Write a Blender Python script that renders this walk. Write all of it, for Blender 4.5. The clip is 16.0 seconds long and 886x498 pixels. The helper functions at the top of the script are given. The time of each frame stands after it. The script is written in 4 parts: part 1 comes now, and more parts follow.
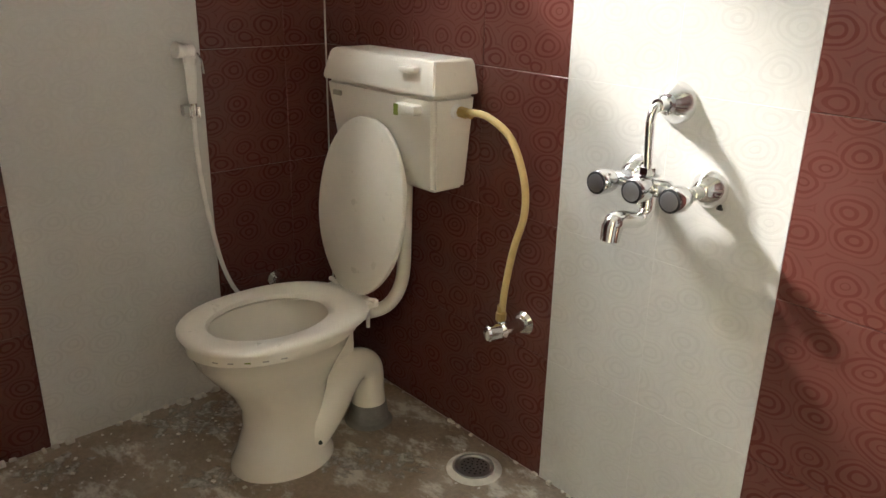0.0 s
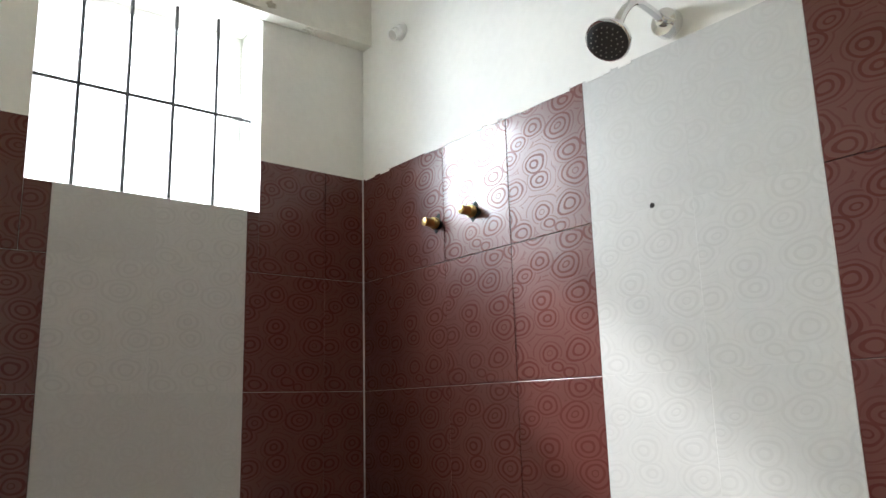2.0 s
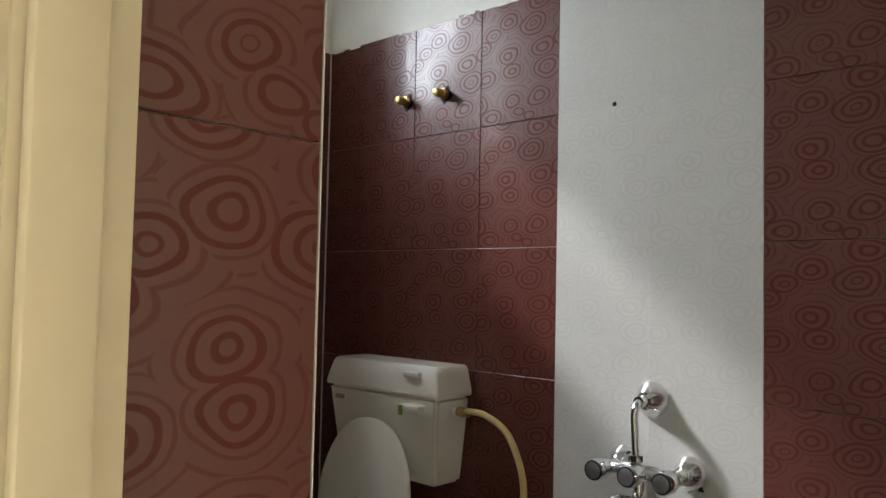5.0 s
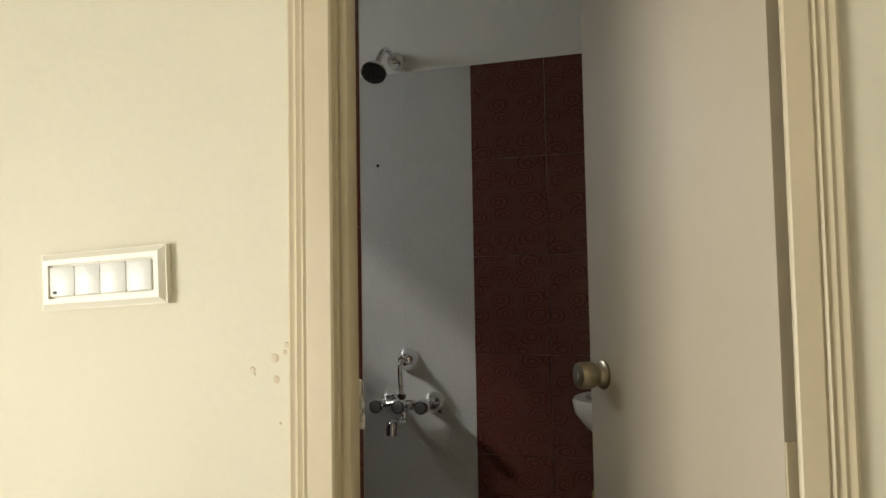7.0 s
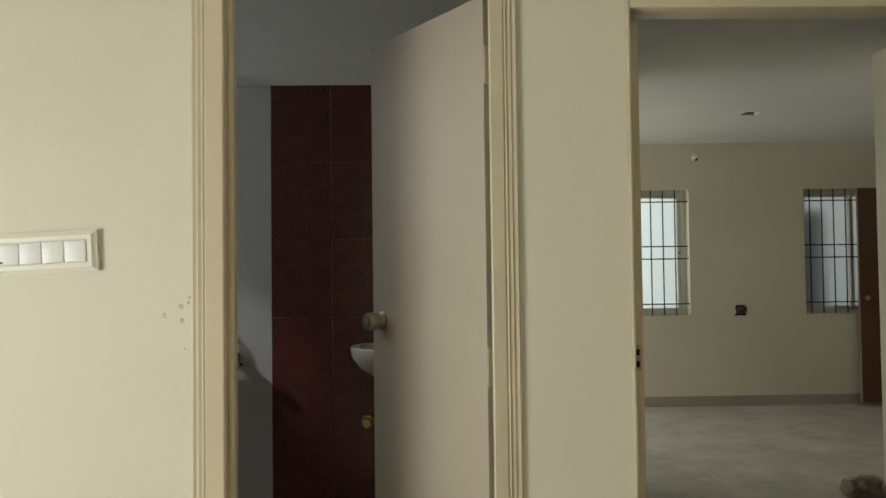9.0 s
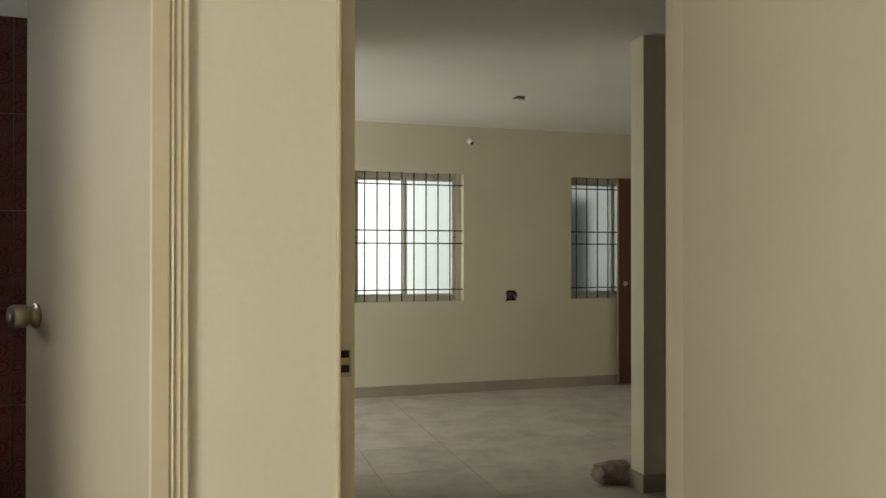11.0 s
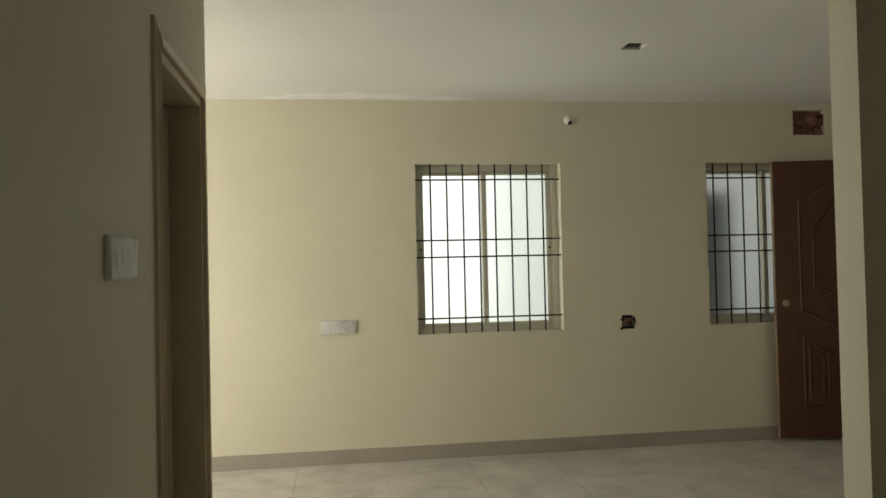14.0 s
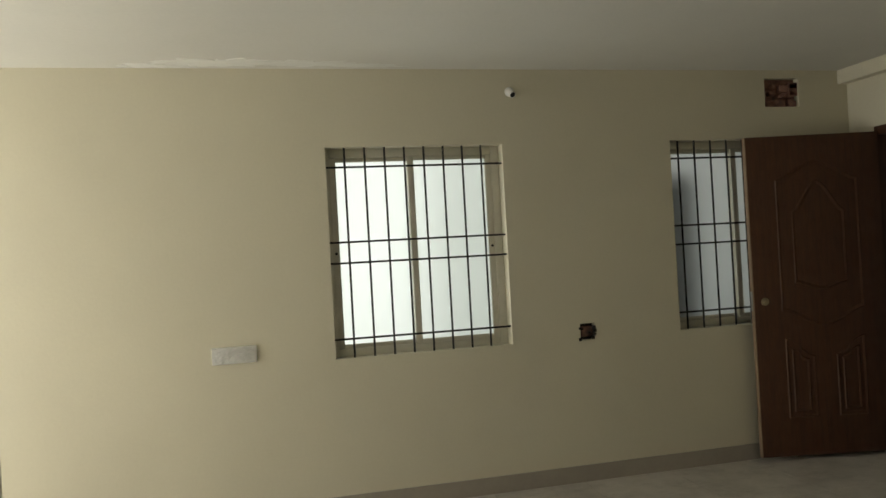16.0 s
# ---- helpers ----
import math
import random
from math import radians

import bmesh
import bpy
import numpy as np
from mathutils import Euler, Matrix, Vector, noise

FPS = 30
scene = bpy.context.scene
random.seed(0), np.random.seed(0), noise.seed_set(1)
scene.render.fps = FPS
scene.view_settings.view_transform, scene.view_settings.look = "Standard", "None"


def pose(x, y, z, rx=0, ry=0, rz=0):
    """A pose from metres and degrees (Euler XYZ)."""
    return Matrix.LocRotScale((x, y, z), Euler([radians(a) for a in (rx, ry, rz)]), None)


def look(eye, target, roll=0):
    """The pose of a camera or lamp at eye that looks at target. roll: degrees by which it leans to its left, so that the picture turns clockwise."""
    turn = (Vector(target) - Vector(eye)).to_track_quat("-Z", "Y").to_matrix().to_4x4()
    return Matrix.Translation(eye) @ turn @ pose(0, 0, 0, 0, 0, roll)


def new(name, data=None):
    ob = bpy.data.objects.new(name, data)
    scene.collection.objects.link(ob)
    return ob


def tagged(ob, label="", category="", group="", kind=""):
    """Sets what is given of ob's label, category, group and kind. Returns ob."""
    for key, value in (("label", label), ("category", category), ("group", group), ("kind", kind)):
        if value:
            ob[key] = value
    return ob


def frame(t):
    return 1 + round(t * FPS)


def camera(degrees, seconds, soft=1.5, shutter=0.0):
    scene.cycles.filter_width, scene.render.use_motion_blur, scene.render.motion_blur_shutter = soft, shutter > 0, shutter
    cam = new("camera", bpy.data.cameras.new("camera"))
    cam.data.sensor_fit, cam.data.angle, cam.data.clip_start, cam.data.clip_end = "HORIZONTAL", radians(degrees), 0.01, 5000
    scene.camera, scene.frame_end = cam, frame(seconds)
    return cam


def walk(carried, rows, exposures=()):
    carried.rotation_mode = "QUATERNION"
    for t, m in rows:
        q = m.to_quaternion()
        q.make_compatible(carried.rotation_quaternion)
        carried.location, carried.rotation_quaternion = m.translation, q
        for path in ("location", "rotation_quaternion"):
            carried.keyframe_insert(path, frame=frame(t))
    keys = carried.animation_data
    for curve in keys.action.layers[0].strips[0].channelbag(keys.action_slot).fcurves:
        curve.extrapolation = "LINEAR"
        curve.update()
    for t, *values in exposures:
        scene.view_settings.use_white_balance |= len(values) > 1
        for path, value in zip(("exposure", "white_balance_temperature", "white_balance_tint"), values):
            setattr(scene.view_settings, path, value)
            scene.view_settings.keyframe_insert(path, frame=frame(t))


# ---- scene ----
cam = camera(60.2, 16.0)
PATH = [
    (0, (2.225, -1.455, 1.36), (0.826, -0.198, 0.681), 1.2),
    (0.5, (2.224, -1.438, 1.363), (0.728, -0.182, 0.934), 0.0),
    (1, (2.222, -1.438, 1.382), (0.681, -0.167, 1.291), -0.8),
    (1.5, (2.23, -1.438, 1.407), (0.683, -0.184, 1.596), -1.4),
    (2, (2.244, -1.463, 1.44), (0.726, -0.226, 1.851), -1.6),
    (2.5, (2.249, -1.47, 1.449), (0.78, -0.268, 2.079), -1.7),
    (3, (2.244, -1.465, 1.443), (0.76, -0.251, 2.013), -1.2),
    (3.5, (2.210, -1.501, 1.423), (0.703, -0.221, 1.723), -0.8),
    (4, (2.236, -1.496, 1.422), (0.703, -0.216, 1.517), 0.2),
    (4.2, (2.241, -1.528, 1.416), (0.722, -0.229, 1.509), 0.5),
    (6.3, (2.346, -2.452, 1.373), (1.463, -0.66, 1.475), -0.6),
    (6.5, (2.354, -2.56, 1.376), (1.548, -0.733, 1.483), -1.2),
    (7, (2.399, -2.857, 1.37), (1.795, -0.953, 1.485), -1.0),
    (7.5, (2.404, -3.092, 1.372), (1.891, -1.162, 1.486), -0.7),
    (8, (2.325, -3.337, 1.356), (1.967, -1.372, 1.469), -0.6),
    (8.5, (2.325, -3.53, 1.36), (2.164, -1.537, 1.424), -0.7),
    (9, (2.366, -3.718, 1.349), (2.41, -1.719, 1.406), -0.7),
    (9.5, (2.393, -3.822, 1.344), (2.616, -1.835, 1.379), -0.3),
    (10, (2.444, -3.743, 1.341), (2.882, -1.791, 1.351), -0.1),
    (10.2, (2.479, -3.672, 1.34), (2.999, -1.741, 1.344), 0.0),
    (12.3, (3.005, -2.643, 1.40), (3.585, -0.727, 1.422), 0.0),
    (12.5, (3.048, -2.541, 1.434), (3.595, -0.618, 1.465), -0.3),
    (13, (3.202, -2.292, 1.407), (3.669, -0.348, 1.472), -1.0),
    (13.5, (3.3, -2.074, 1.402), (3.635, -0.104, 1.472), -1.2),
    (14, (3.32, -1.70, 1.391), (3.596, 0.281, 1.43), -1.3),
    (14.5, (3.399, -1.46, 1.401), (3.62, 0.527, 1.442), -1.0),
    (15, (3.489, -1.158, 1.414), (3.694, 0.831, 1.459), -1.4),
    (15.5, (3.568, -1.012, 1.472), (3.806, 0.974, 1.474), -2.4),
    (16, (3.48, -0.668, 1.454), (3.953, 1.276, 1.471), -3.2),
]
EXPOSURES = [(0, 1.6, 6600, 10), (0.5, 1.68, 6500, 10), (1, 1.45, 6350, 10), (1.5, 1.33, 6050, 10), (2.5, 0.5, 6000, 10), (3.5, 0.0, 5950, 10), (4.2, 0.42, 5950, 10), (6.3, -0.62, 6500, 10), (7, -1.15, 6500, 10), (8, -1.45, 6200, 8), (9, -1.6, 6150, 8), (10.2, -1.44, 6400, 8), (12.5, -1.32, 6500, 8), (13.5, -1.33, 6600, 8), (14.5, -1.38, 6600, 8), (16, -1.66, 6600, 8)]
walk(cam, [(t, look(eye, target, roll)) for t, eye, target, roll in PATH], EXPOSURES)

# ---- world, sun, large lights ----
world = bpy.data.worlds.new("world")
scene.world = world
world.use_nodes = True
wn = world.node_tree.nodes
sky = wn.new("ShaderNodeTexSky")
sky.sky_type, sky.sun_disc = "NISHITA", False
sky.sun_elevation, sky.sun_rotation = radians(37.8), radians(-117)
sky.dust_density, sky.ozone_density = 6.0, 0.5
wn["Background"].inputs[1].default_value = 0.15
world.node_tree.links.new(sky.outputs[0], wn["Background"].inputs[0])

SUN_WAY = Vector((1.95, 1.0, -1.70))
sun = new("sun", bpy.data.lights.new("sun", "SUN"))
sun.data.energy, sun.data.angle, sun.data.color = 2.9, radians(4.5), (1.0, 0.98, 0.95)
sun.matrix_world = look((-8, -6, 9), Vector((-8, -6, 9)) + SUN_WAY)


def window_light(name, place, way, width, height, watts, colour, spread=180):
    ob = new(name, bpy.data.lights.new(name, "AREA"))
    ob.data.shape, ob.data.size, ob.data.size_y = "RECTANGLE", width, height
    ob.data.energy, ob.data.color = watts, colour
    ob.data.spread = radians(spread)
    ob.matrix_world = look(place, Vector(place) + Vector(way))
    return ob


window_light("bath_window_daylight", (-0.56, -0.80, 2.78), (1, 0.05, -0.55), 1.0, 0.8, 65, (0.90, 0.96, 1.0), 165)
window_light("balcony_daylight", (-0.15, 2.75, 1.05), (1, 0, 0), 1.65, 2.0, 212, (1.0, 0.985, 0.93))
window_light("bedroom_window_daylight", (-0.13, -3.5, 1.05), (1, 0, 0), 1.38, 1.45, 190, (1.0, 0.98, 0.88))


# ---- materials ----
def nodes_of(name):
    m = bpy.data.materials.new(name)
    m.use_nodes = True
    return m, m.node_tree.nodes, m.node_tree.links, m.node_tree.nodes["Principled BSDF"]


def put(n, kind, **values):
    node = n.new(kind)
    for key, value in values.items():
        node.inputs[key.replace("_", " ")].default_value = value
    return node


def ramp(n, l, fac, stops):
    r = n.new("ShaderNodeValToRGB")
    while len(r.color_ramp.elements) < len(stops):
        r.color_ramp.elements.new(0.5)
    for e, (p, c) in zip(r.color_ramp.elements, stops):
        e.position, e.color = p, (*c, 1)
    l.new(fac, r.inputs[0])
    return r.outputs[0]


def grey(v):
    return (v, v, v)


def mixed(n, l, fac, a, b, mode="MIX"):
    m = n.new("ShaderNodeMix")
    m.data_type, m.blend_type = "RGBA", mode
    for sock, v in ((0, fac), (6, a), (7, b)):
        if isinstance(v, (int, float)):
            m.inputs[sock].default_value = v
        elif isinstance(v, tuple):
            m.inputs[sock].default_value = (*v, 1)
        else:
            l.new(v, m.inputs[sock])
    return m.outputs[2]


def bumped(n, l, b, height, strength, distance):
    u = put(n, "ShaderNodeBump", Strength=strength, Distance=distance)
    l.new(height, u.inputs["Height"])
    l.new(u.outputs[0], b.inputs["Normal"])
    return u


def place_of(n):
    return n.new("ShaderNodeNewGeometry").outputs["Position"]


def noisy(n, l, scale, detail=4.0, rough=0.55, vec=None, stretch=None):
    t = put(n, "ShaderNodeTexNoise", Scale=scale, Detail=detail, Roughness=rough)
    src = vec or place_of(n)
    if stretch:
        m = n.new("ShaderNodeMapping")
        m.inputs["Scale"].default_value = stretch
        l.new(src, m.inputs[0])
        src = m.outputs[0]
    l.new(src, t.inputs["Vector"])
    return t.outputs["Fac"]


def painted(name, colour, rough=0.6, wear=0.08, grain=40, bump=0.06, patch=1.3, dirt=None, dirt_at=(0.66, 0.8)):
    """Plain painted or moulded surface with soft patches, grain and an uneven skin."""
    m, n, l, b = nodes_of(name)
    dark = tuple(c * (1 - wear) for c in colour)
    light = tuple(min(1, c * (1 + wear * 0.6)) for c in colour)
    big = ramp(n, l, noisy(n, l, patch), [(0.3, dark), (0.7, light)])
    fine = ramp(n, l, noisy(n, l, grain, 5), [(0.25, grey(1 - wear * 0.7)), (0.75, grey(1.0))])
    col = mixed(n, l, 1.0, big, fine, "MULTIPLY")
    if dirt:
        spots = ramp(n, l, noisy(n, l, 7, 6, 0.65), [(dirt_at[0], grey(0)), (dirt_at[1], grey(1))])
        col = mixed(n, l, spots, col, dirt)
    l.new(col, b.inputs["Base Color"])
    r = ramp(n, l, noisy(n, l, patch * 5), [(0.2, grey(max(0, rough - 0.08))), (0.8, grey(min(1, rough + 0.08)))])
    l.new(r, b.inputs["Roughness"])
    bumped(n, l, b, noisy(n, l, grain * 0.7, 3), bump, 0.01)
    return m


def metal(name, colour, rough, wear=0.1):
    m, n, l, b = nodes_of(name)
    l.new(ramp(n, l, noisy(n, l, 25, 4), [(0.3, tuple(c * (1 - wear) for c in colour)), (0.7, colour)]), b.inputs["Base Color"])
    b.inputs["Metallic"].default_value = 1.0
    l.new(ramp(n, l, noisy(n, l, 60, 4), [(0.3, grey(rough)), (0.8, grey(rough + 0.12))]), b.inputs["Roughness"])
    return m


def maths(n, l, kind, *values):
    m = n.new("ShaderNodeMath")
    m.operation = kind
    for k, v in enumerate(values):
        if isinstance(v, (int, float)):
            m.inputs[k].default_value = v
        else:
            l.new(v, m.inputs[k])
    return m.outputs[0]


def ring_tile(name, ground, line, rough, coat):
    """Glazed tile with a sheen, printed with matt hand-drawn ovals one inside the other; every tile bears the same print."""
    m, n, l, b = nodes_of(name)
    spot = n.new("ShaderNodeTexCoord").outputs["Object"]
    warp = put(n, "ShaderNodeTexNoise", Scale=13.0, Detail=1.0)
    l.new(spot, warp.inputs["Vector"])
    off = n.new("ShaderNodeVectorMath")
    off.operation = "SCALE"
    off.inputs["Scale"].default_value = 0.022
    l.new(warp.outputs["Color"], off.inputs[0])
    add = n.new("ShaderNodeVectorMath")
    l.new(spot, add.inputs[0])
    l.new(off.outputs[0], add.inputs[1])
    xyz = n.new("ShaderNodeSeparateXYZ")
    l.new(add.outputs[0], xyz.inputs[0])
    flat = n.new("ShaderNodeCombineXYZ")
    l.new(maths(n, l, "ADD", xyz.outputs[0], xyz.outputs[1]), flat.inputs[0])
    l.new(maths(n, l, "MULTIPLY", xyz.outputs[2], 1.42), flat.inputs[1])
    cells = []
    for feature in ("F1", "N_SPHERE_RADIUS"):
        vor = n.new("ShaderNodeTexVoronoi")
        vor.voronoi_dimensions, vor.feature = "2D", feature
        vor.inputs["Scale"].default_value = 10.0
        vor.inputs["Randomness"].default_value = 0.74
        l.new(flat.outputs[0], vor.inputs["Vector"])
        cells.append(vor)
    reach = maths(n, l, "MULTIPLY", cells[1].outputs["Radius"], 1.06)
    depth = maths(n, l, "SUBTRACT", reach, cells[0].outputs["Distance"])
    turn = maths(n, l, "FRACT", maths(n, l, "MULTIPLY", depth, 5.3))
    band = maths(n, l, "ABSOLUTE", maths(n, l, "SUBTRACT", turn, 0.24))
    stroke = ramp(n, l, band, [(0.16, grey(1)), (0.24, grey(0))])
    inside = ramp(n, l, depth, [(0.0, grey(0)), (0.012, grey(1))])
    hub = ramp(n, l, cells[0].outputs["Distance"], [(0.07, grey(0)), (0.09, grey(1))])
    swirl = maths(n, l, "ABSOLUTE", maths(n, l, "SUBTRACT", maths(n, l, "FRACT", maths(n, l, "MULTIPLY", depth, 4.6)), 0.55))
    between = mixed(n, l, inside, ramp(n, l, swirl, [(0.08, grey(0.6)), (0.14, grey(0))]), (0.0, 0.0, 0.0))
    rings = mixed(n, l, 1.0, mixed(n, l, 1.0, stroke, inside, "MULTIPLY"), hub, "MULTIPLY")
    rings = mixed(n, l, 1.0, rings, between, "ADD")
    info = n.new("ShaderNodeObjectInfo")
    tone = ramp(n, l, info.outputs["Random"], [(0.0, tuple(c * 0.95 for c in ground)), (1.0, ground)])
    mottle = ramp(n, l, noisy(n, l, 55, 6), [(0.3, grey(0.94)), (0.7, grey(1))])
    base = mixed(n, l, 1.0, tone, mottle, "MULTIPLY")
    l.new(mixed(n, l, rings, base, line), b.inputs["Base Color"])
    smear = ramp(n, l, noisy(n, l, 3.5, 6), [(0.3, grey(rough)), (0.75, grey(rough + 0.1))])
    l.new(smear, b.inputs["Roughness"])
    l.new(ramp(n, l, rings, [(0.0, grey(0.42)), (1.0, grey(0.10))]), b.inputs["Specular IOR Level"])
    l.new(ramp(n, l, rings, [(0.0, grey(coat)), (1.0, grey(coat * 0.45))]), b.inputs["Coat Weight"])
    b.inputs["Coat Roughness"].default_value = 0.11
    u = bumped(n, l, b, rings, 0.15, 0.001)
    u.invert = True
    return m


def cement_floor(name):
    m, n, l, b = nodes_of(name)
    base = ramp(n, l, noisy(n, l, 3.2, 8, 0.65), [(0.25, (0.17, 0.12, 0.085)), (0.5, (0.30, 0.235, 0.175)), (0.75, (0.43, 0.36, 0.285))])
    fine = ramp(n, l, noisy(n, l, 60, 6, 0.7), [(0.3, grey(0.7)), (0.7, grey(1.05))])
    base = mixed(n, l, 1.0, base, fine, "MULTIPLY")
    lime = ramp(n, l, noisy(n, l, 5.5, 9, 0.72, None, (1.0, 1.6, 1.0)), [(0.52, grey(0)), (0.62, grey(0.9))])
    col = mixed(n, l, lime, base, (0.62, 0.59, 0.52))
    chips = ramp(n, l, noisy(n, l, 38, 3, 0.5), [(0.69, grey(0)), (0.71, grey(1))])
    col = mixed(n, l, chips, col, (0.66, 0.64, 0.58))
    l.new(col, b.inputs["Base Color"])
    l.new(ramp(n, l, noisy(n, l, 4, 4), [(0.35, grey(0.35)), (0.6, grey(0.85))]), b.inputs["Roughness"])
    bumped(n, l, b, noisy(n, l, 22, 8, 0.7), 0.5, 0.012)
    return m


def floor_tile(name):
    m, n, l, b = nodes_of(name)
    info = n.new("ShaderNodeObjectInfo")
    tone = ramp(n, l, info.outputs["Random"], [(0.0, (0.53, 0.495, 0.445)), (1.0, (0.565, 0.53, 0.475))])
    dust = ramp(n, l, noisy(n, l, 3.1, 9, 0.7), [(0.32, grey(0.74)), (0.5, grey(0.97)), (0.68, grey(1.12))])
    col = mixed(n, l, 1.0, tone, dust, "MULTIPLY")
    scuff = ramp(n, l, noisy(n, l, 6, 8, 0.7, None, (1, 2.2, 1)), [(0.56, grey(0)), (0.74, grey(0.45))])
    col = mixed(n, l, scuff, col, (0.27, 0.24, 0.20))
    l.new(col, b.inputs["Base Color"])
    l.new(ramp(n, l, noisy(n, l, 5, 5), [(0.3, grey(0.5)), (0.7, grey(0.8))]), b.inputs["Roughness"])
    bumped(n, l, b, noisy(n, l, 90, 3), 0.05, 0.004)
    return m


def wood(name, dark, light, rough):
    m, n, l, b = nodes_of(name)
    streak = noisy(n, l, 6, 8, 0.65, None, (7, 7, 0.5))
    fine = ramp(n, l, noisy(n, l, 30, 4, 0.6, None, (9, 9, 0.6)), [(0.3, grey(0.75)), (0.7, grey(1.05))])
    l.new(mixed(n, l, 1.0, ramp(n, l, streak, [(0.3, dark), (0.7, light)]), fine, "MULTIPLY"), b.inputs["Base Color"])
    l.new(ramp(n, l, noisy(n, l, 12, 5), [(0.3, grey(rough)), (0.7, grey(rough + 0.2))]), b.inputs["Roughness"])
    bumped(n, l, b, streak, 0.08, 0.004)
    return m


def frosted(name):
    m, n, l, b = nodes_of(name)
    b.inputs["Base Color"].default_value = (0.93, 0.97, 0.95, 1)
    b.inputs["Transmission Weight"].default_value = 1.0
    b.inputs["Roughness"].default_value = 0.75
    b.inputs["IOR"].default_value = 1.2
    bumped(n, l, b, noisy(n, l, 300, 2), 0.3, 0.002)
    return m


def water(name):
    m, n, l, b = nodes_of(name)
    b.inputs["Base Color"].default_value = (0.25, 0.24, 0.2, 1)
    b.inputs["Roughness"].default_value = 0.03
    bumped(n, l, b, noisy(n, l, 30, 2), 0.05, 0.003)
    return m


CREAM = painted("cream_wall_paint", (0.72, 0.675, 0.535), 0.62, 0.05, 55, 0.08, 0.9)
BATH_PLASTER = painted("bathroom_white_plaster", (0.86, 0.85, 0.80), 0.75, 0.06, 40, 0.15, 1.6)
BEAM_PLASTER = painted("stained_beam_plaster", (0.78, 0.76, 0.69), 0.8, 0.10, 30, 0.25, 2.2, (0.42, 0.36, 0.29), (0.64, 0.7))
CEILING_WHITE = painted("ceiling_white", (0.80, 0.79, 0.75), 0.7, 0.05, 45, 0.08, 0.8)
OUTSIDE = painted("outside_plaster", (0.6, 0.58, 0.54), 0.85, 0.12, 20, 0.3, 1.2)
GROUT = painted("dulled_grout", (0.58, 0.53, 0.48), 0.8, 0.2, 60, 0.2, 6, (0.25, 0.18, 0.15), (0.52, 0.7))
RED_TILE = ring_tile("red_glazed_ring_tile", (0.126, 0.0395, 0.031), (0.106, 0.0305, 0.0235), 0.32, 0.3)
WHITE_TILE = ring_tile("white_glazed_ring_tile", (0.625, 0.62, 0.595), (0.568, 0.563, 0.541), 0.32, 0.2)
CEMENT = cement_floor("dirty_cement_floor")
FLOOR_TILE = floor_tile("dusty_floor_tile")
FLOOR_JOINT = painted("floor_joint", (0.50, 0.47, 0.42), 0.85, 0.15)
SKIRTING = painted("skirting_tile", (0.40, 0.355, 0.30), 0.4, 0.1, 30, 0.06, 3)
CERAMIC = painted("ivory_ceramic", (0.80, 0.76, 0.67), 0.13, 0.03, 12, 0.01, 3)
PLASTIC = painted("ivory_plastic", (0.80, 0.76, 0.68), 0.32, 0.04, 50, 0.03, 4)
WHITE_PLASTIC = painted("white_plastic", (0.84, 0.83, 0.80), 0.3, 0.03, 50, 0.03, 4)
SWITCH_CREAM = painted("cream_switch_plastic", (0.84, 0.80, 0.68), 0.33, 0.03, 40, 0.03, 4)
FILM = painted("crinkled_plastic_film", (0.86, 0.85, 0.82), 0.14, 0.12, 45, 1.0, 30)
FILM.node_tree.nodes["Principled BSDF"].inputs["Alpha"].default_value = 0.34
CHROME = metal("chrome", (0.80, 0.80, 0.80), 0.06)
SMOKY = metal("smoky_metal", (0.48, 0.48, 0.49), 0.30, 0.2)
BRASS = metal("brass", (0.62, 0.44, 0.17), 0.28, 0.3)
KNOB_BRASS = metal("satin_pale_brass", (0.48, 0.41, 0.29), 0.34, 0.25)
STEEL = metal("steel", (0.5, 0.5, 0.48), 0.35, 0.3)
IRON = painted("black_iron_paint", (0.018, 0.018, 0.016), 0.5, 0.3, 60, 0.2, 12)
RUBBER = painted("black_rubber", (0.02, 0.02, 0.022), 0.5, 0.2, 60, 0.1, 12)
# near-black: paints the shade inside holes, also used on small dark parts
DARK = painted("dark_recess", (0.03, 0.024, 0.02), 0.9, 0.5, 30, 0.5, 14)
RUBBLE = painted("broken_brick", (0.34, 0.18, 0.14), 0.95, 0.5, 22, 1.0, 16, (0.10, 0.07, 0.06), (0.54, 0.64))
HOSE_YELLOW = painted("yellowed_hose", (0.66, 0.50, 0.22), 0.35, 0.15, 40, 0.1, 10, (0.45, 0.17, 0.06), (0.7, 0.8))
TRIM_PAINT = painted("beige_door_paint", (0.62, 0.53, 0.37), 0.38, 0.06, 40, 0.06, 2.5)
LEAF_PAINT = painted("beige_leaf_paint", (0.47, 0.41, 0.315), 0.52, 0.05, 50, 0.05, 1.2)
BROWN_WOOD = wood("polished_brown_wood", (0.064, 0.0245, 0.0095), (0.098, 0.038, 0.0148), 0.5)
EDGE_WOOD = wood("pale_edge_wood", (0.24, 0.15, 0.09), (0.36, 0.25, 0.16), 0.5)
UPVC = painted("grey_beige_sash", (0.70, 0.67, 0.57), 0.4, 0.06, 40, 0.05, 3)
# Emissive colour standing in for daylight outside, unevenly bright by noise.
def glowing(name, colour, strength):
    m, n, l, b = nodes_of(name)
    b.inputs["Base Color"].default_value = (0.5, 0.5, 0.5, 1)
    glow_tone = ramp(n, l, noisy(n, l, 0.7, 3), [(0.3, tuple(c * 0.8 for c in colour)), (0.7, colour)])
    l.new(glow_tone, b.inputs["Emission Color"])
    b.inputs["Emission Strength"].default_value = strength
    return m


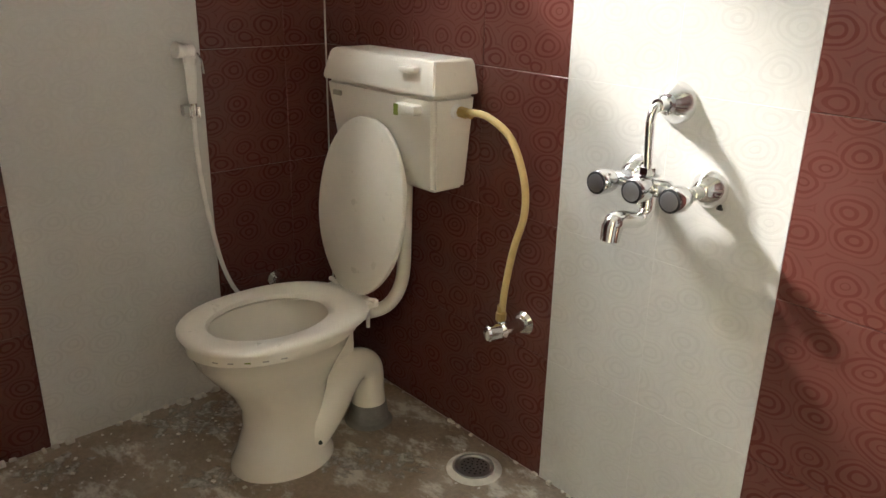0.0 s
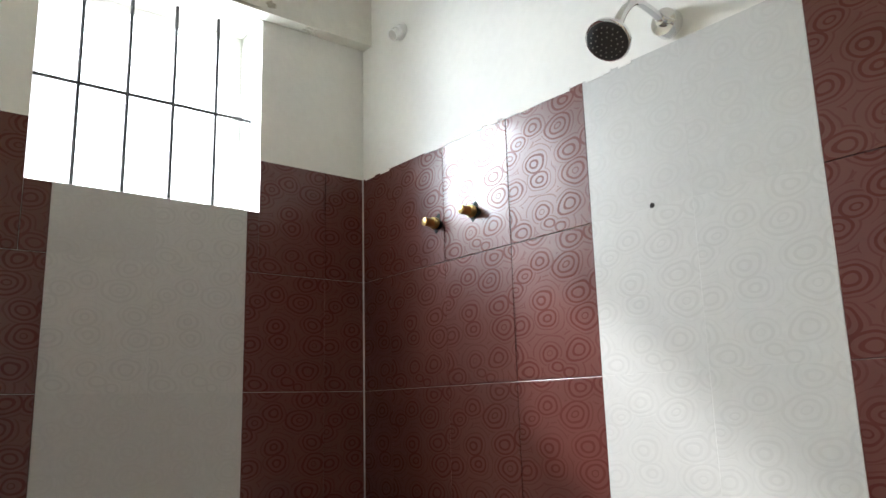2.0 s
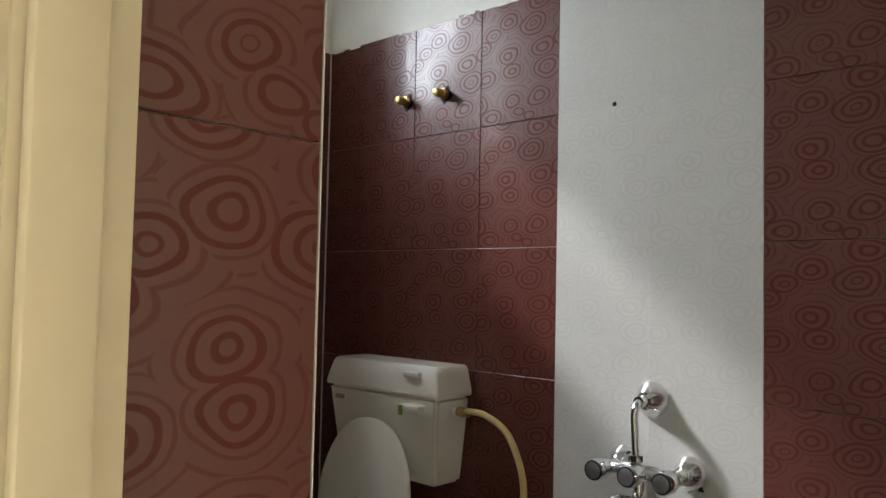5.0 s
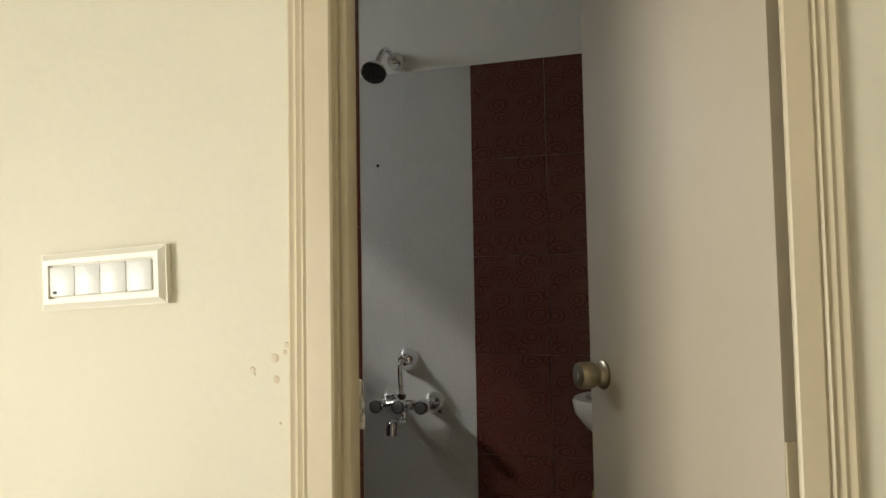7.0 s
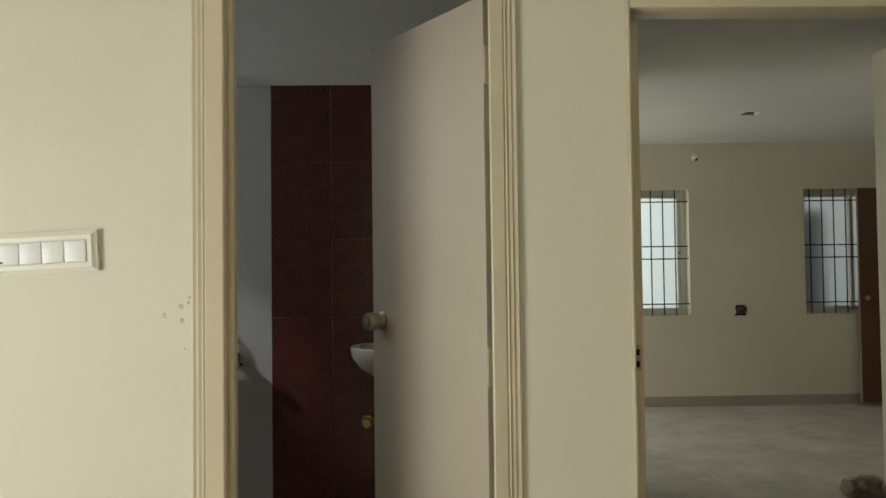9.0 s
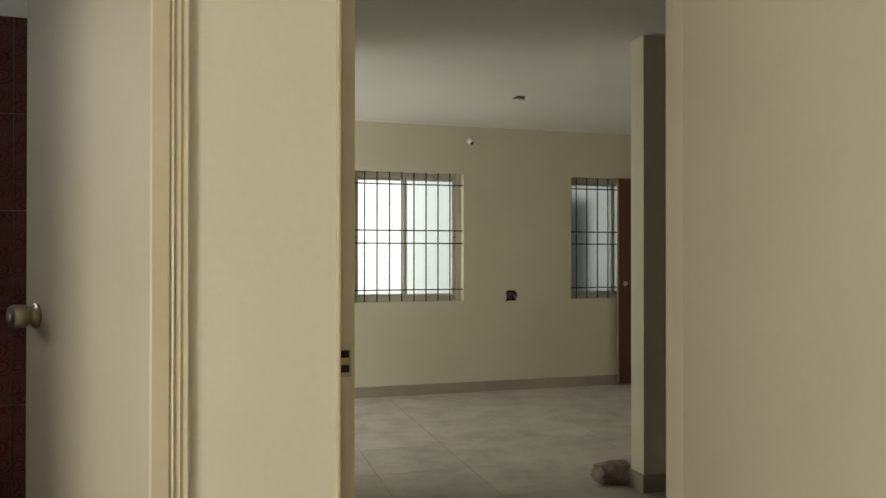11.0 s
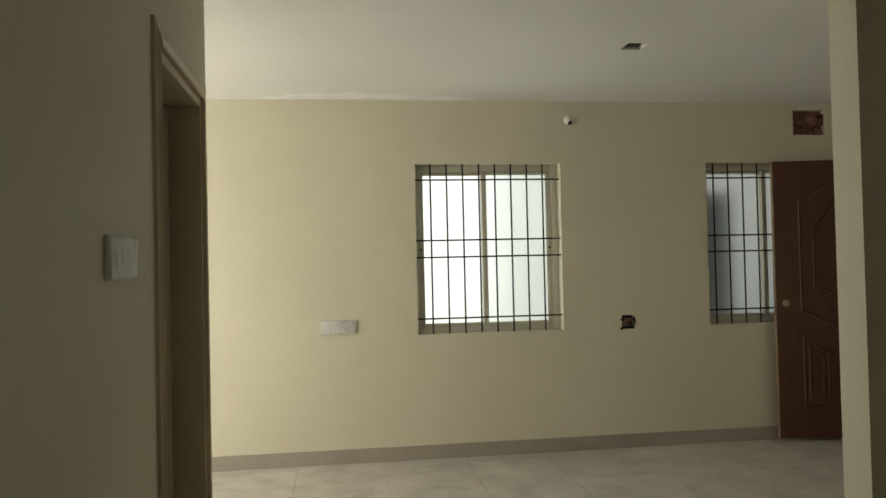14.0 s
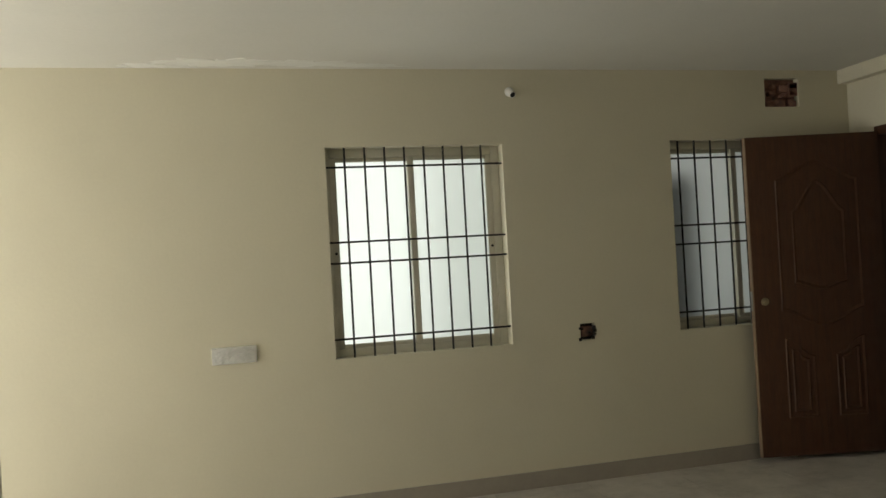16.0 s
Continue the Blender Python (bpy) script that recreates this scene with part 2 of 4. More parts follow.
GLOW_BRIGHT = glowing("bright_window_glow", (0.97, 1.0, 0.97), 2.7)
GLOW_MID = glowing("middling_window_glow", (0.93, 1.0, 0.95), 1.35)
GLOW_DIM = glowing("dim_window_glow", (0.90, 1.0, 1.0), 0.36)
WHITE_GROUT = painted("clean_white_grout", (0.72, 0.71, 0.67), 0.7, 0.08, 60, 0.2, 6)
FROST = frosted("frosted_glass")
WATER = water("pan_water")
GREEN = painted("green_sticker", (0.22, 0.28, 0.05), 0.5, 0.1)
LABEL_GREY = painted("grey_label", (0.40, 0.38, 0.33), 0.5, 0.2)
SACK = painted("brown_sacking", (0.40, 0.33, 0.26), 0.9, 0.4, 30, 0.8, 18)
PUTTY = painted("white_putty", (0.72, 0.69, 0.62), 0.85, 0.2, 50, 0.5, 15)
def smear_paint(name):
    m, n, l, b = nodes_of(name)
    thin = ramp(n, l, noisy(n, l, 22, 8, 0.7), [(0.42, grey(0)), (0.6, grey(0.75))])
    l.new(ramp(n, l, noisy(n, l, 60, 5), [(0.3, (0.54, 0.51, 0.45)), (0.7, (0.72, 0.69, 0.63))]), b.inputs["Base Color"])
    b.inputs["Roughness"].default_value = 0.9
    l.new(thin, b.inputs["Alpha"])
    return m


PEELED = painted("peeled_plaster", (0.56, 0.51, 0.41), 0.9, 0.35, 40, 0.6, 20)
# whiter than the ceiling: colour of the painted light streaks
STREAK_WHITE = painted("light_streak_white", (0.90, 0.90, 0.87), 0.7, 0.05, 40, 0.2, 8)
SMEAR = smear_paint("thin_dried_plaster")
CEMENT_COLLAR = painted("cement_collar", (0.26, 0.25, 0.23), 0.9, 0.25, 35, 0.7, 12)


# ---- builders ----
def mesh_of(bm, name, material, smooth=None):
    bmesh.ops.recalc_face_normals(bm, faces=bm.faces[:])
    me = bpy.data.meshes.new(name)
    bm.to_mesh(me)
    bm.free()
    me.materials.append(material)
    if smooth:
        me.shade_smooth()
        me.set_sharp_from_angle(angle=radians(smooth))
    return me


def thing(name, label, category, place=(0, 0, 0), turn=0.0, group="", kind=""):
    ob = new(name)
    ob.empty_display_size = 0.1
    ob.matrix_world = pose(*place, 0, 0, turn)
    return tagged(ob, label, category, group, kind)


def part(name, bm, material, parent=None, label="", smooth=35):
    ob = new(name, mesh_of(bm, name, material, smooth))
    ob.parent = parent
    return tagged(ob, label)


def box(bm, a, b, bevel=0.0, seg=2):
    vs = bmesh.ops.create_cube(bm, size=1)["verts"]
    for v in vs:
        v.co = Vector([a[i] + (v.co[i] + 0.5) * (b[i] - a[i]) for i in range(3)])
    if bevel:
        es = {e for v in vs for e in v.link_edges}
        bmesh.ops.bevel(bm, geom=list(es), offset=bevel, segments=seg, affect="EDGES", profile=0.5)
    return bm


def boxes(*ab, bevel=0.0, seg=2):
    bm = bmesh.new()
    for a, b in ab:
        box(bm, a, b, bevel, seg)
    return bm


def loft(bm, rings, cap=True, close=False):
    rows = [[bm.verts.new(p) for p in r] for r in rings]
    n = len(rows[0])
    pairs = list(zip(rows, rows[1:])) + ([(rows[-1], rows[0])] if close else [])
    for a, b in pairs:
        for i in range(n):
            bm.faces.new((a[i], a[(i + 1) % n], b[(i + 1) % n], b[i]))
    if cap and not close:
        bm.faces.new(rows[0][::-1])
        bm.faces.new(rows[-1])
    return bm


def oval(cx, cy, z, rx, ry, n=32, back=None, power=2.0):
    """A ring of points; back: a flatter half-length towards +y."""
    out = []
    for i in range(n):
        a = 2 * math.pi * i / n
        c, s = math.cos(a), math.sin(a)
        c = math.copysign(abs(c) ** (2 / power), c)
        s = math.copysign(abs(s) ** (2 / power), s)
        out.append((cx + rx * c, cy + (back if back is not None and s > 0 else ry) * s, z))
    return out


def frame_of(way):
    way = Vector(way).normalized()
    side = way.cross(Vector((0, 0, 1)) if abs(way.z) < 0.95 else Vector((0, 1, 0))).normalized()
    return side, way.cross(side)


def lathe(bm, base, way, profile, n=24, cap=True):
    """profile: rows of (distance along the axis, radius)."""
    side, other = frame_of(way)
    way, base = Vector(way).normalized(), Vector(base)
    rings = [[base + way * d + (side * math.cos(2 * math.pi * i / n) + other * math.sin(2 * math.pi * i / n)) * max(r, 0.0004) for i in range(n)] for d, r in profile]
    return loft(bm, rings, cap)


def curve_points(pts, steps=8):
    p = [Vector(q) for q in pts]
    p = [2 * p[0] - p[1], *p, 2 * p[-1] - p[-2]]
    out = []
    for a, b, c, d in zip(p, p[1:], p[2:], p[3:]):
        for k in range(steps):
            t = k / steps
            out.append(0.5 * (2 * b + (c - a) * t + (2 * a - 5 * b + 4 * c - d) * t * t + (3 * b - a - 3 * c + d) * t ** 3))
    return out + [p[-2]]


def tube(bm, pts, r, n=14, steps=8):
    line = curve_points(pts, steps) if steps > 1 else [Vector(p) for p in pts]
    radii = r if isinstance(r, (list, tuple)) else [r]
    rings = []
    side = None
    for i, p in enumerate(line):
        way = (line[min(i + 1, len(line) - 1)] - line[max(i - 1, 0)]).normalized()
        side = frame_of(way)[0] if side is None else (side - way * side.dot(way)).normalized()
        other = way.cross(side)
        f = i / (len(line) - 1) * (len(radii) - 1)
        k = min(int(f), len(radii) - 2) if len(radii) > 1 else 0
        rr = radii[k] + (radii[min(k + 1, len(radii) - 1)] - radii[k]) * (f - k)
        rings.append([p + (side * math.cos(2 * math.pi * j / n) + other * math.sin(2 * math.pi * j / n)) * rr for j in range(n)])
    return loft(bm, rings)


def cut_wall(name, axis, at, span, heights, openings, material):
    """A wall with openings through it. axis: the one along which it is thick, at = (from, to); span along the other;
    openings: rows of (span from, span to, z from, z to)."""
    us = sorted({*span, *(v for o in openings for v in o[:2])})
    zs = sorted({*heights, *(v for o in openings for v in o[2:])})
    us, zs = [u for u in us if span[0] <= u <= span[1]], [z for z in zs if heights[0] <= z <= heights[1]]
    solid = {}
    for i in range(len(us) - 1):
        for k in range(len(zs) - 1):
            u, z = (us[i] + us[i + 1]) / 2, (zs[k] + zs[k + 1]) / 2
            solid[i, k] = not any(o[0] < u < o[1] and o[2] < z < o[3] for o in openings)
    bm = bmesh.new()
    made = {}

    def vert(u, z, d):
        key = (u, z, d)
        if key not in made:
            made[key] = bm.verts.new((u, d, z) if axis == "y" else (d, u, z))
        return made[key]

    for (i, k), full in solid.items():
        if not full:
            continue
        u0, u1, z0, z1 = us[i], us[i + 1], zs[k], zs[k + 1]
        for d in at:
            bm.faces.new([vert(u0, z0, d), vert(u1, z0, d), vert(u1, z1, d), vert(u0, z1, d)])
        for (di, dk), (a, b) in {(-1, 0): ((u0, z0), (u0, z1)), (1, 0): ((u1, z0), (u1, z1)), (0, -1): ((u0, z0), (u1, z0)), (0, 1): ((u0, z1), (u1, z1))}.items():
            if not solid.get((i + di, k + dk)):
                bm.faces.new([vert(*a, at[0]), vert(*b, at[0]), vert(*b, at[1]), vert(*a, at[1])])
    ob = new(name, mesh_of(bm, name, material))
    return tagged(ob, kind="structure")


def slab(name, a, b, material):
    ob = new(name, mesh_of(boxes((a, b)), name, material))
    return tagged(ob, kind="structure")


# ---- large structure ----
FLOOR, HALL_TOP, BATH_TOP = -0.03, 2.597, 3.14
BED = -1.67       # bedroom face of the wall with the two doors
BATH_IN = -1.416  # its bathroom face
FAR = 3.872       # hall wall with the windows
PASS = 2.788      # left wall of the passage

slab("ground", (-60, -60, -3.2), (70, 70, -3.1), OUTSIDE)
slab("floor_bathroom", (0.0, BATH_IN, -0.2), (2.64, 0.0, 0.0), CEMENT)
slab("floor_doorway", (1.755, BED, -0.2), (2.60, BATH_IN, -0.004), SKIRTING)
slab("floor_slab", (-2.2, -8.2, -0.30), (9.5, FAR + 0.2, -0.205), OUTSIDE)
slab("floor_bedroom", (-0.25, -6.25, -0.2), (4.9, BED, FLOOR), FLOOR_JOINT)
floor_hall = slab("floor_hall", (0.0, BED, -0.2), (7.8, FAR + 0.2, FLOOR - 0.006), FLOOR_JOINT)
slab("floor_toilet", (0.0, 0.14, -0.02), (PASS, 1.60, FLOOR + 0.03), CEMENT)

wall_door = cut_wall("wall_doors", "y", (BED, BATH_IN), (-0.20, 2.914), (FLOOR - 0.1, BATH_TOP), [(1.755, 2.60, -1, 2.185)], CREAM)
wall_bedroom = cut_wall("wall_bedroom_door", "y", (BED, -1.575), (2.914, 7.78), (FLOOR - 0.1, BATH_TOP), [(2.915, 3.795, -1, 2.085)], CREAM)
wall_outer = cut_wall("wall_outer", "x", (-0.20, -0.006), (-6.25, FAR + 0.2), (FLOOR - 0.1, BATH_TOP), [(-1.089, -0.402, 2.086, 2.768), (0.65, 0.95, 2.25, 2.5), (1.9, 3.6, -0.03, 2.1), (-4.2, -2.8, 0.3, 1.8)], BATH_PLASTER)
wall_tap = cut_wall("wall_tap", "y", (0.006, 0.14), (-0.006, 2.64), (-0.1, BATH_TOP), [(0.39, 0.455, 1.985, 2.04), (0.565, 0.635, 1.985, 2.04)], BATH_PLASTER)
wall_bath_right = cut_wall("wall_passage_left", "x", (2.64, PASS), (BATH_IN, 1.60), (-0.1, BATH_TOP), [(0.665, 1.47, -1, 2.075)], CREAM)
wall_toilet = slab("wall_toilet_back", (-0.006, 1.47, -0.1), (2.64, 1.60, BATH_TOP), CREAM)
wall_far = cut_wall("wall_far", "y", (FAR, FAR + 0.2), (-0.25, 7.8), (FLOOR - 0.1, HALL_TOP + 0.1), [(3.90, 5.0, 0.875, 2.13), (6.165, 7.05, 0.875, 2.13), (6.907, 7.178, 2.346, 2.542), (5.455, 5.555, 0.865, 0.97)], CREAM)
wall_right = cut_wall("wall_right", "x", (7.575, 7.78), (0.71, FAR), (FLOOR - 0.1, HALL_TOP + 0.1), [(2.62, 3.64, -1, 2.16)], CREAM)
wall_stub = cut_wall("wall_stub", "y", (0.57, 0.71), (5.017, 7.78), (FLOOR - 0.1, HALL_TOP + 0.1), [], CREAM)
slab("wall_dining_right", (7.63, BED, FLOOR), (7.78, 0.57, HALL_TOP + 0.1), CREAM)
wall_bed_back = cut_wall("wall_bedroom_back", "y", (-6.25, -6.0), (-0.25, 5.05), (FLOOR - 0.1, 2.85), [], CREAM)
slab("wall_bedroom_right", (4.9, -6.0, FLOOR - 0.1), (5.05, BED, 2.85), CREAM)
slab("ceiling_bedroom", (-0.25, -6.25, 2.8), (5.05, BED, 2.95), CEILING_WHITE)
slab("ceiling_bathroom", (-0.20, BATH_IN, BATH_TOP), (PASS, 1.60, BATH_TOP + 0.12), BATH_PLASTER)
ceiling_hall = cut_wall("ceiling_hall", "y", (0, 0.13), (-0.25, 7.8), (BATH_IN, FAR), [(4.955, 5.075, 2.348, 2.475), (-0.25, 2.70, BATH_IN, 1.55)], CEILING_WHITE)
for v in ceiling_hall.data.vertices:
    v.co = Vector((v.co.x, v.co.z, HALL_TOP + v.co.y))
slab("beam_bathroom", (0.0, BATH_IN, 2.768), (0.055, 0.006, BATH_TOP), BEAM_PLASTER)
slab("beam_hall_right", (7.50, 0.71, 2.50), (7.575, FAR, HALL_TOP), CREAM)
slab("balcony_roof", (-2.2, 1.2, 2.3), (-0.25, FAR + 0.2, 2.45), OUTSIDE)
slab("balcony_parapet", (-2.2, 1.2, -0.2), (-2.05, FAR + 0.2, 1.2), OUTSIDE)
slab("balcony_side", (-2.2, 1.1, -0.2), (-0.25, 1.2, 2.45), OUTSIDE)
# unseen slab added to keep direct sun out of the bedroom window
slab("bedroom_sun_blocker", (-3.4, -7.5, -3.1), (-3.1, -3.75, 5.5), OUTSIDE)
# unseen slab added over the landing to dim skylight at the entrance
slab("landing_sky_blocker", (7.78, 0.0, 2.7), (9.5, 5.2, 2.8), OUTSIDE)
# added glowing sheets outside the windows; brightness graded from pane to pane
slab("glow_backdrop", (1.5, 5.2, -1.5), (4.78, 5.22, 4.5), GLOW_BRIGHT)
slab("glow_backdrop", (4.78, 5.2, -1.5), (5.75, 5.22, 4.5), GLOW_MID)
slab("glow_backdrop", (5.75, 5.2, -1.5), (9.3, 5.22, 4.5), GLOW_DIM)
slab("glow_backdrop", (-4.0, -0.4, 1.0), (-3.98, 5.5, 5.5), GLOW_BRIGHT)
# made-up dark block that puts a dark blur into the frosted right window
slab("dark_blur_block", (6.36, 4.35, -0.2), (6.62, 4.5, 1.95), DARK)
slab("landing_wall", (9.3, 0.0, -0.2), (9.5, 5.8, 3.0), BATH_PLASTER)
slab("landing_floor", (7.78, 0.0, -0.2), (9.3, 5.6, FLOOR), SKIRTING)

# skirting of the hall
for a, b in (((0.0, FAR - 0.012, FLOOR - 0.01), (7.575, FAR, 0.072)), ((5.017, 0.558, FLOOR - 0.01), (7.63, 0.57, 0.072)), ((5.005, 0.558, FLOOR - 0.01), (5.017, 0.722, 0.072)),
             ((PASS, BATH_IN + 0.002, FLOOR - 0.01), (PASS + 0.012, 0.64, 0.072)), ((7.563, 0.71, FLOOR - 0.01), (7.575, 2.55, 0.072))):
    slab("baseboard", a, b, SKIRTING)

# torn recesses
# recess backs are coloured near-black in place of deep shade
for name, a, b, m in (("brick_infill", (6.907, FAR + 0.05, 2.346), (7.178, FAR + 0.18, 2.542), RUBBLE), ("recess_back", (5.455, FAR + 0.045, 0.865), (5.555, FAR + 0.18, 0.97), DARK),
                      ("recess_back", (4.955, 2.348, HALL_TOP + 0.05), (5.075, 2.475, HALL_TOP + 0.12), DARK), ("recess_back", (0.39, 0.04, 1.985), (0.455, 0.13, 2.04), DARK), ("recess_back", (0.565, 0.04, 1.985), (0.635, 0.13, 2.04), DARK)):
    slab(name, a, b, m)
bm = bmesh.new()
rnd = random.Random(4)
for _ in range(16):
    c = Vector((rnd.uniform(6.92, 7.165), FAR + 0.04, rnd.uniform(2.355, 2.52)))
    s = rnd.uniform(0.015, 0.04)
    box(bm, c - Vector((s, 0.03, s * 0.7)), c + Vector((s, 0.02, s * 0.7)), 0.006, 1)
part("rubble", bm, RUBBLE, wall_far)
bm = bmesh.new()
for _ in range(9):
    c = Vector((rnd.choice((5.452, 5.558)) if rnd.random() < 0.5 else rnd.uniform(5.455, 5.555), FAR + 0.004, rnd.uniform(0.865, 0.97)))
    s = rnd.uniform(0.006, 0.012)
    box(bm, c - Vector((s, 0.007, s)), c + Vector((s, 0.006, s)), 0.003, 1)
part("broken_edge", bm, DARK, wall_far)
bm = boxes(((5.47, FAR + 0.012, 0.885), (5.54, FAR + 0.04, 0.95)), bevel=0.004)
part("metal_box", bm, RUBBLE, wall_far, "rusty steel junction box in a hole")
bm = boxes(((4.975, 2.36, HALL_TOP + 0.012), (5.055, 2.46, HALL_TOP + 0.03)), bevel=0.003)
junction = new("ceiling_junction_box", mesh_of(bm, "ceiling_junction_box", STEEL))
# steel swapped for near-black, painting the shade of the ceiling hole
junction.data.materials[0] = DARK
tagged(junction, "open steel junction box in the hall ceiling, coloured dark for its shade", "junction box")


# ---- doors and frames ----
def trim_profile(width):
    """Moulded architrave section: (across, proud)."""
    return [(0, 0), (0, 0.011), (0.004, 0.013), (0.009, 0.0115), (0.013, 0.0115), (0.018, 0.0145), (0.024, 0.0125), (0.027, 0.0125), (0.031, 0.017), (0.036, 0.0145), (0.040, 0.019), (width - 0.004, 0.020), (width, 0.017), (width, 0)]


def architrave(parent, outer, top, wall, base, out, width=0.09, axis="y", first=None, second=None):
    """Two uprights and a head round an opening, proud of the wall. outer: both outer edges; out: the way off the wall."""
    prof = trim_profile(width)

    def spot(u, d, z):
        return (u, wall + out * d, z) if axis == "y" else (wall + out * d, u, z)

    for name, edge, sign in (("trim", outer[0], 1), ("trim", outer[1], -1)):
        bm = bmesh.new()
        side = trim_profile((first if sign > 0 else second) or width)
        loft(bm, [[spot(edge + sign * u, d, base) for u, d in side], [spot(edge + sign * u, d, top - u) for u, d in side]])
        part(name, bm, TRIM_PAINT, parent, smooth=25)
    bm = bmesh.new()
    loft(bm, [[spot(outer[0] + u, d, top - u) for u, d in prof], [spot(outer[1] - u, d, top - u) for u, d in prof]])
    part("trim", bm, TRIM_PAINT, parent, smooth=25)


def knob_lock(parent, local, along, reach=1.0):
    """Round knobs on both faces of a leaf at a local place; along: the leaf's free way in x."""
    x, z = local
    for s in (-1, 1):
        y0 = 0.0175 * s
        bm = bmesh.new()
        lathe(bm, (x, y0, z), (0, s, 0), [(d * reach, r) for d, r in ((0, 0.033), (0.006, 0.033), (0.010, 0.025), (0.016, 0.021), (0.022, 0.022), (0.026, 0.028), (0.030, 0.030), (0.056, 0.0305), (0.063, 0.028), (0.066, 0.015))], 28)
        k = part("knob", bm, KNOB_BRASS, parent, "round satin brass knob", 40)
        bm = bmesh.new()
        lathe(bm, (x, y0 + s * 0.067 * reach, z), (0, s, 0), [(0, 0.011), (0.003, 0.010), (0.004, 0.003)], 20)
        part("keyhole_plate", bm, STEEL, k)
    bm = boxes(((x + along * 0.05, -0.012, z - 0.03), (x + along * 0.063, 0.012, z + 0.03)), bevel=0.002)
    part("latch_plate", bm, KNOB_BRASS, parent)


def flat_leaf(name, label, hinge, turn, width, base, top, hinges=2, face=-1):
    """A flush leaf; local x runs from the hinge to the free edge."""
    leaf = thing(name, label, "door", (hinge[0], hinge[1], 0), turn)
    part("leaf", boxes(((0.004, -0.0175, base), (width, 0.0175, top)), bevel=0.0025), LEAF_PAINT, leaf)
    knob_lock(leaf, (width - 0.062, 1.18 if hinges == 3 else 0.96), 1, 1.0 if hinges == 3 else 0.66)
    for k in range(3):
        z = base + 0.2 + k * (top - base - 0.4) / 2
        bm = bmesh.new()
        lathe(bm, (0.0, face * 0.02, z - 0.05), (0, 0, 1), [(0, 0.006), (0.002, 0.007), (0.098, 0.007), (0.1, 0.006)], 12)
        box(bm, (0.0, min(face * 0.019, face * 0.0165), z - 0.05), (0.03, max(face * 0.019, face * 0.0165), z + 0.05))
        part("hinge", bm, STEEL, leaf)
        part("hinge_plate", boxes(((0.0005, -0.016, z - 0.055), (0.0045, 0.016, z + 0.055)), bevel=0.0008), TRIM_PAINT, leaf, "painted hinge plate")
    return leaf


door_1 = thing("door_frame_bathroom", "beige painted moulded bathroom door frame", "door frame", kind="structure")
for x0, x1, stop in ((1.755, 1.836, 1.852), (2.558, 2.60, 2.545)):
    part("jamb", boxes(((x0, BED - 0.002, FLOOR), (x1, -1.60, 2.185)), bevel=0.003), TRIM_PAINT, door_1)
    a, b = min(x0, stop), max(x1, stop)
    part("stop", boxes(((min(x1, stop) if stop > x1 else stop, -1.665, FLOOR), (stop if stop > x1 else x0, -1.625, 2.145)), bevel=0.003), TRIM_PAINT, door_1)
part("head", boxes(((1.836, BED - 0.002, 2.143), (2.558, -1.60, 2.185)), bevel=0.003), TRIM_PAINT, door_1)
architrave(door_1, (1.745, 2.616), 2.235, BED, FLOOR, -1, 0.088, second=0.076)
bm = bmesh.new()
for k in range(7):
    c = Vector((1.842 + rnd.uniform(-0.004, 0.003), -1.603 + rnd.uniform(-0.004, 0.004), 1.14 + k * 0.012))
    box(bm, c - Vector((0.006, 0.004, 0.008)), c + Vector((0.006, 0.006, 0.008)), 0.003, 1)
part("chipped_edge", bm, PUTTY, door_1, "chipped bare edge of the jamb")
leaf_1 = flat_leaf("bathroom_door", "half-open flush beige painted bathroom door", (2.552, -1.545), 124.8, 0.63, 0.01, 2.138, 3)

door_2 = thing("door_frame_bedroom", "plain beige painted bedroom door frame", "door frame", kind="structure")
for x0, x1, s in ((2.9155, 2.924, 1), (3.769, 3.795, -1)):
    part("jamb", boxes(((x0, BED - 0.012, FLOOR), (x1, -1.44 if s > 0 else -1.60, 2.085)), bevel=0.003), TRIM_PAINT if s > 0 else LEAF_PAINT, door_2)
    e = x1
    if s > 0:
        part("stop", boxes(((min(e, e + s * 0.044), -1.600, FLOOR), (max(e, e + s * 0.044), -1.52 if s > 0 else -1.605, 2.05)), bevel=0.003), TRIM_PAINT, door_2)
part("head", boxes(((2.924, BED - 0.012, 2.055), (3.764, -1.58, 2.085)), bevel=0.003), TRIM_PAINT, door_2)
strike = part("strike_plate", boxes(((2.929, -1.6025, 1.065), (2.960, -1.5995, 1.135)), bevel=0.001), KNOB_BRASS, door_2)
part("latch_hole", boxes(((2.934, -1.6035, 1.075), (2.955, -1.602, 1.092)), ((2.934, -1.6035, 1.108), (2.955, -1.602, 1.125))), DARK, strike)
leaf_2 = flat_leaf("bedroom_door", "wide-open flush beige painted bedroom door", (3.768, -1.700), -93.0, 0.835, -0.015, 2.05, face=1)

door_3 = thing("door_frame_toilet", "beige painted moulded frame of the passage toilet door", "door frame", kind="structure")
for y0, y1 in ((0.665, 0.692), (1.435, 1.47)):
    part("jamb", boxes(((2.635, y0, FLOOR), (PASS + 0.004, y1, 2.075)), bevel=0.003), TRIM_PAINT, door_3)
part("head", boxes(((2.635, 0.692, 2.04), (PASS + 0.004, 1.435, 2.075)), bevel=0.003), TRIM_PAINT, door_3)
architrave(door_3, (0.648, 1.53), 2.15, PASS, FLOOR, 1, 0.072, "x", first=0.046)
leaf_3 = flat_leaf("toilet_door", "ajar flush beige door of the dark toilet", (2.66, 1.43), 236.0, 0.70, 0.0, 2.03)


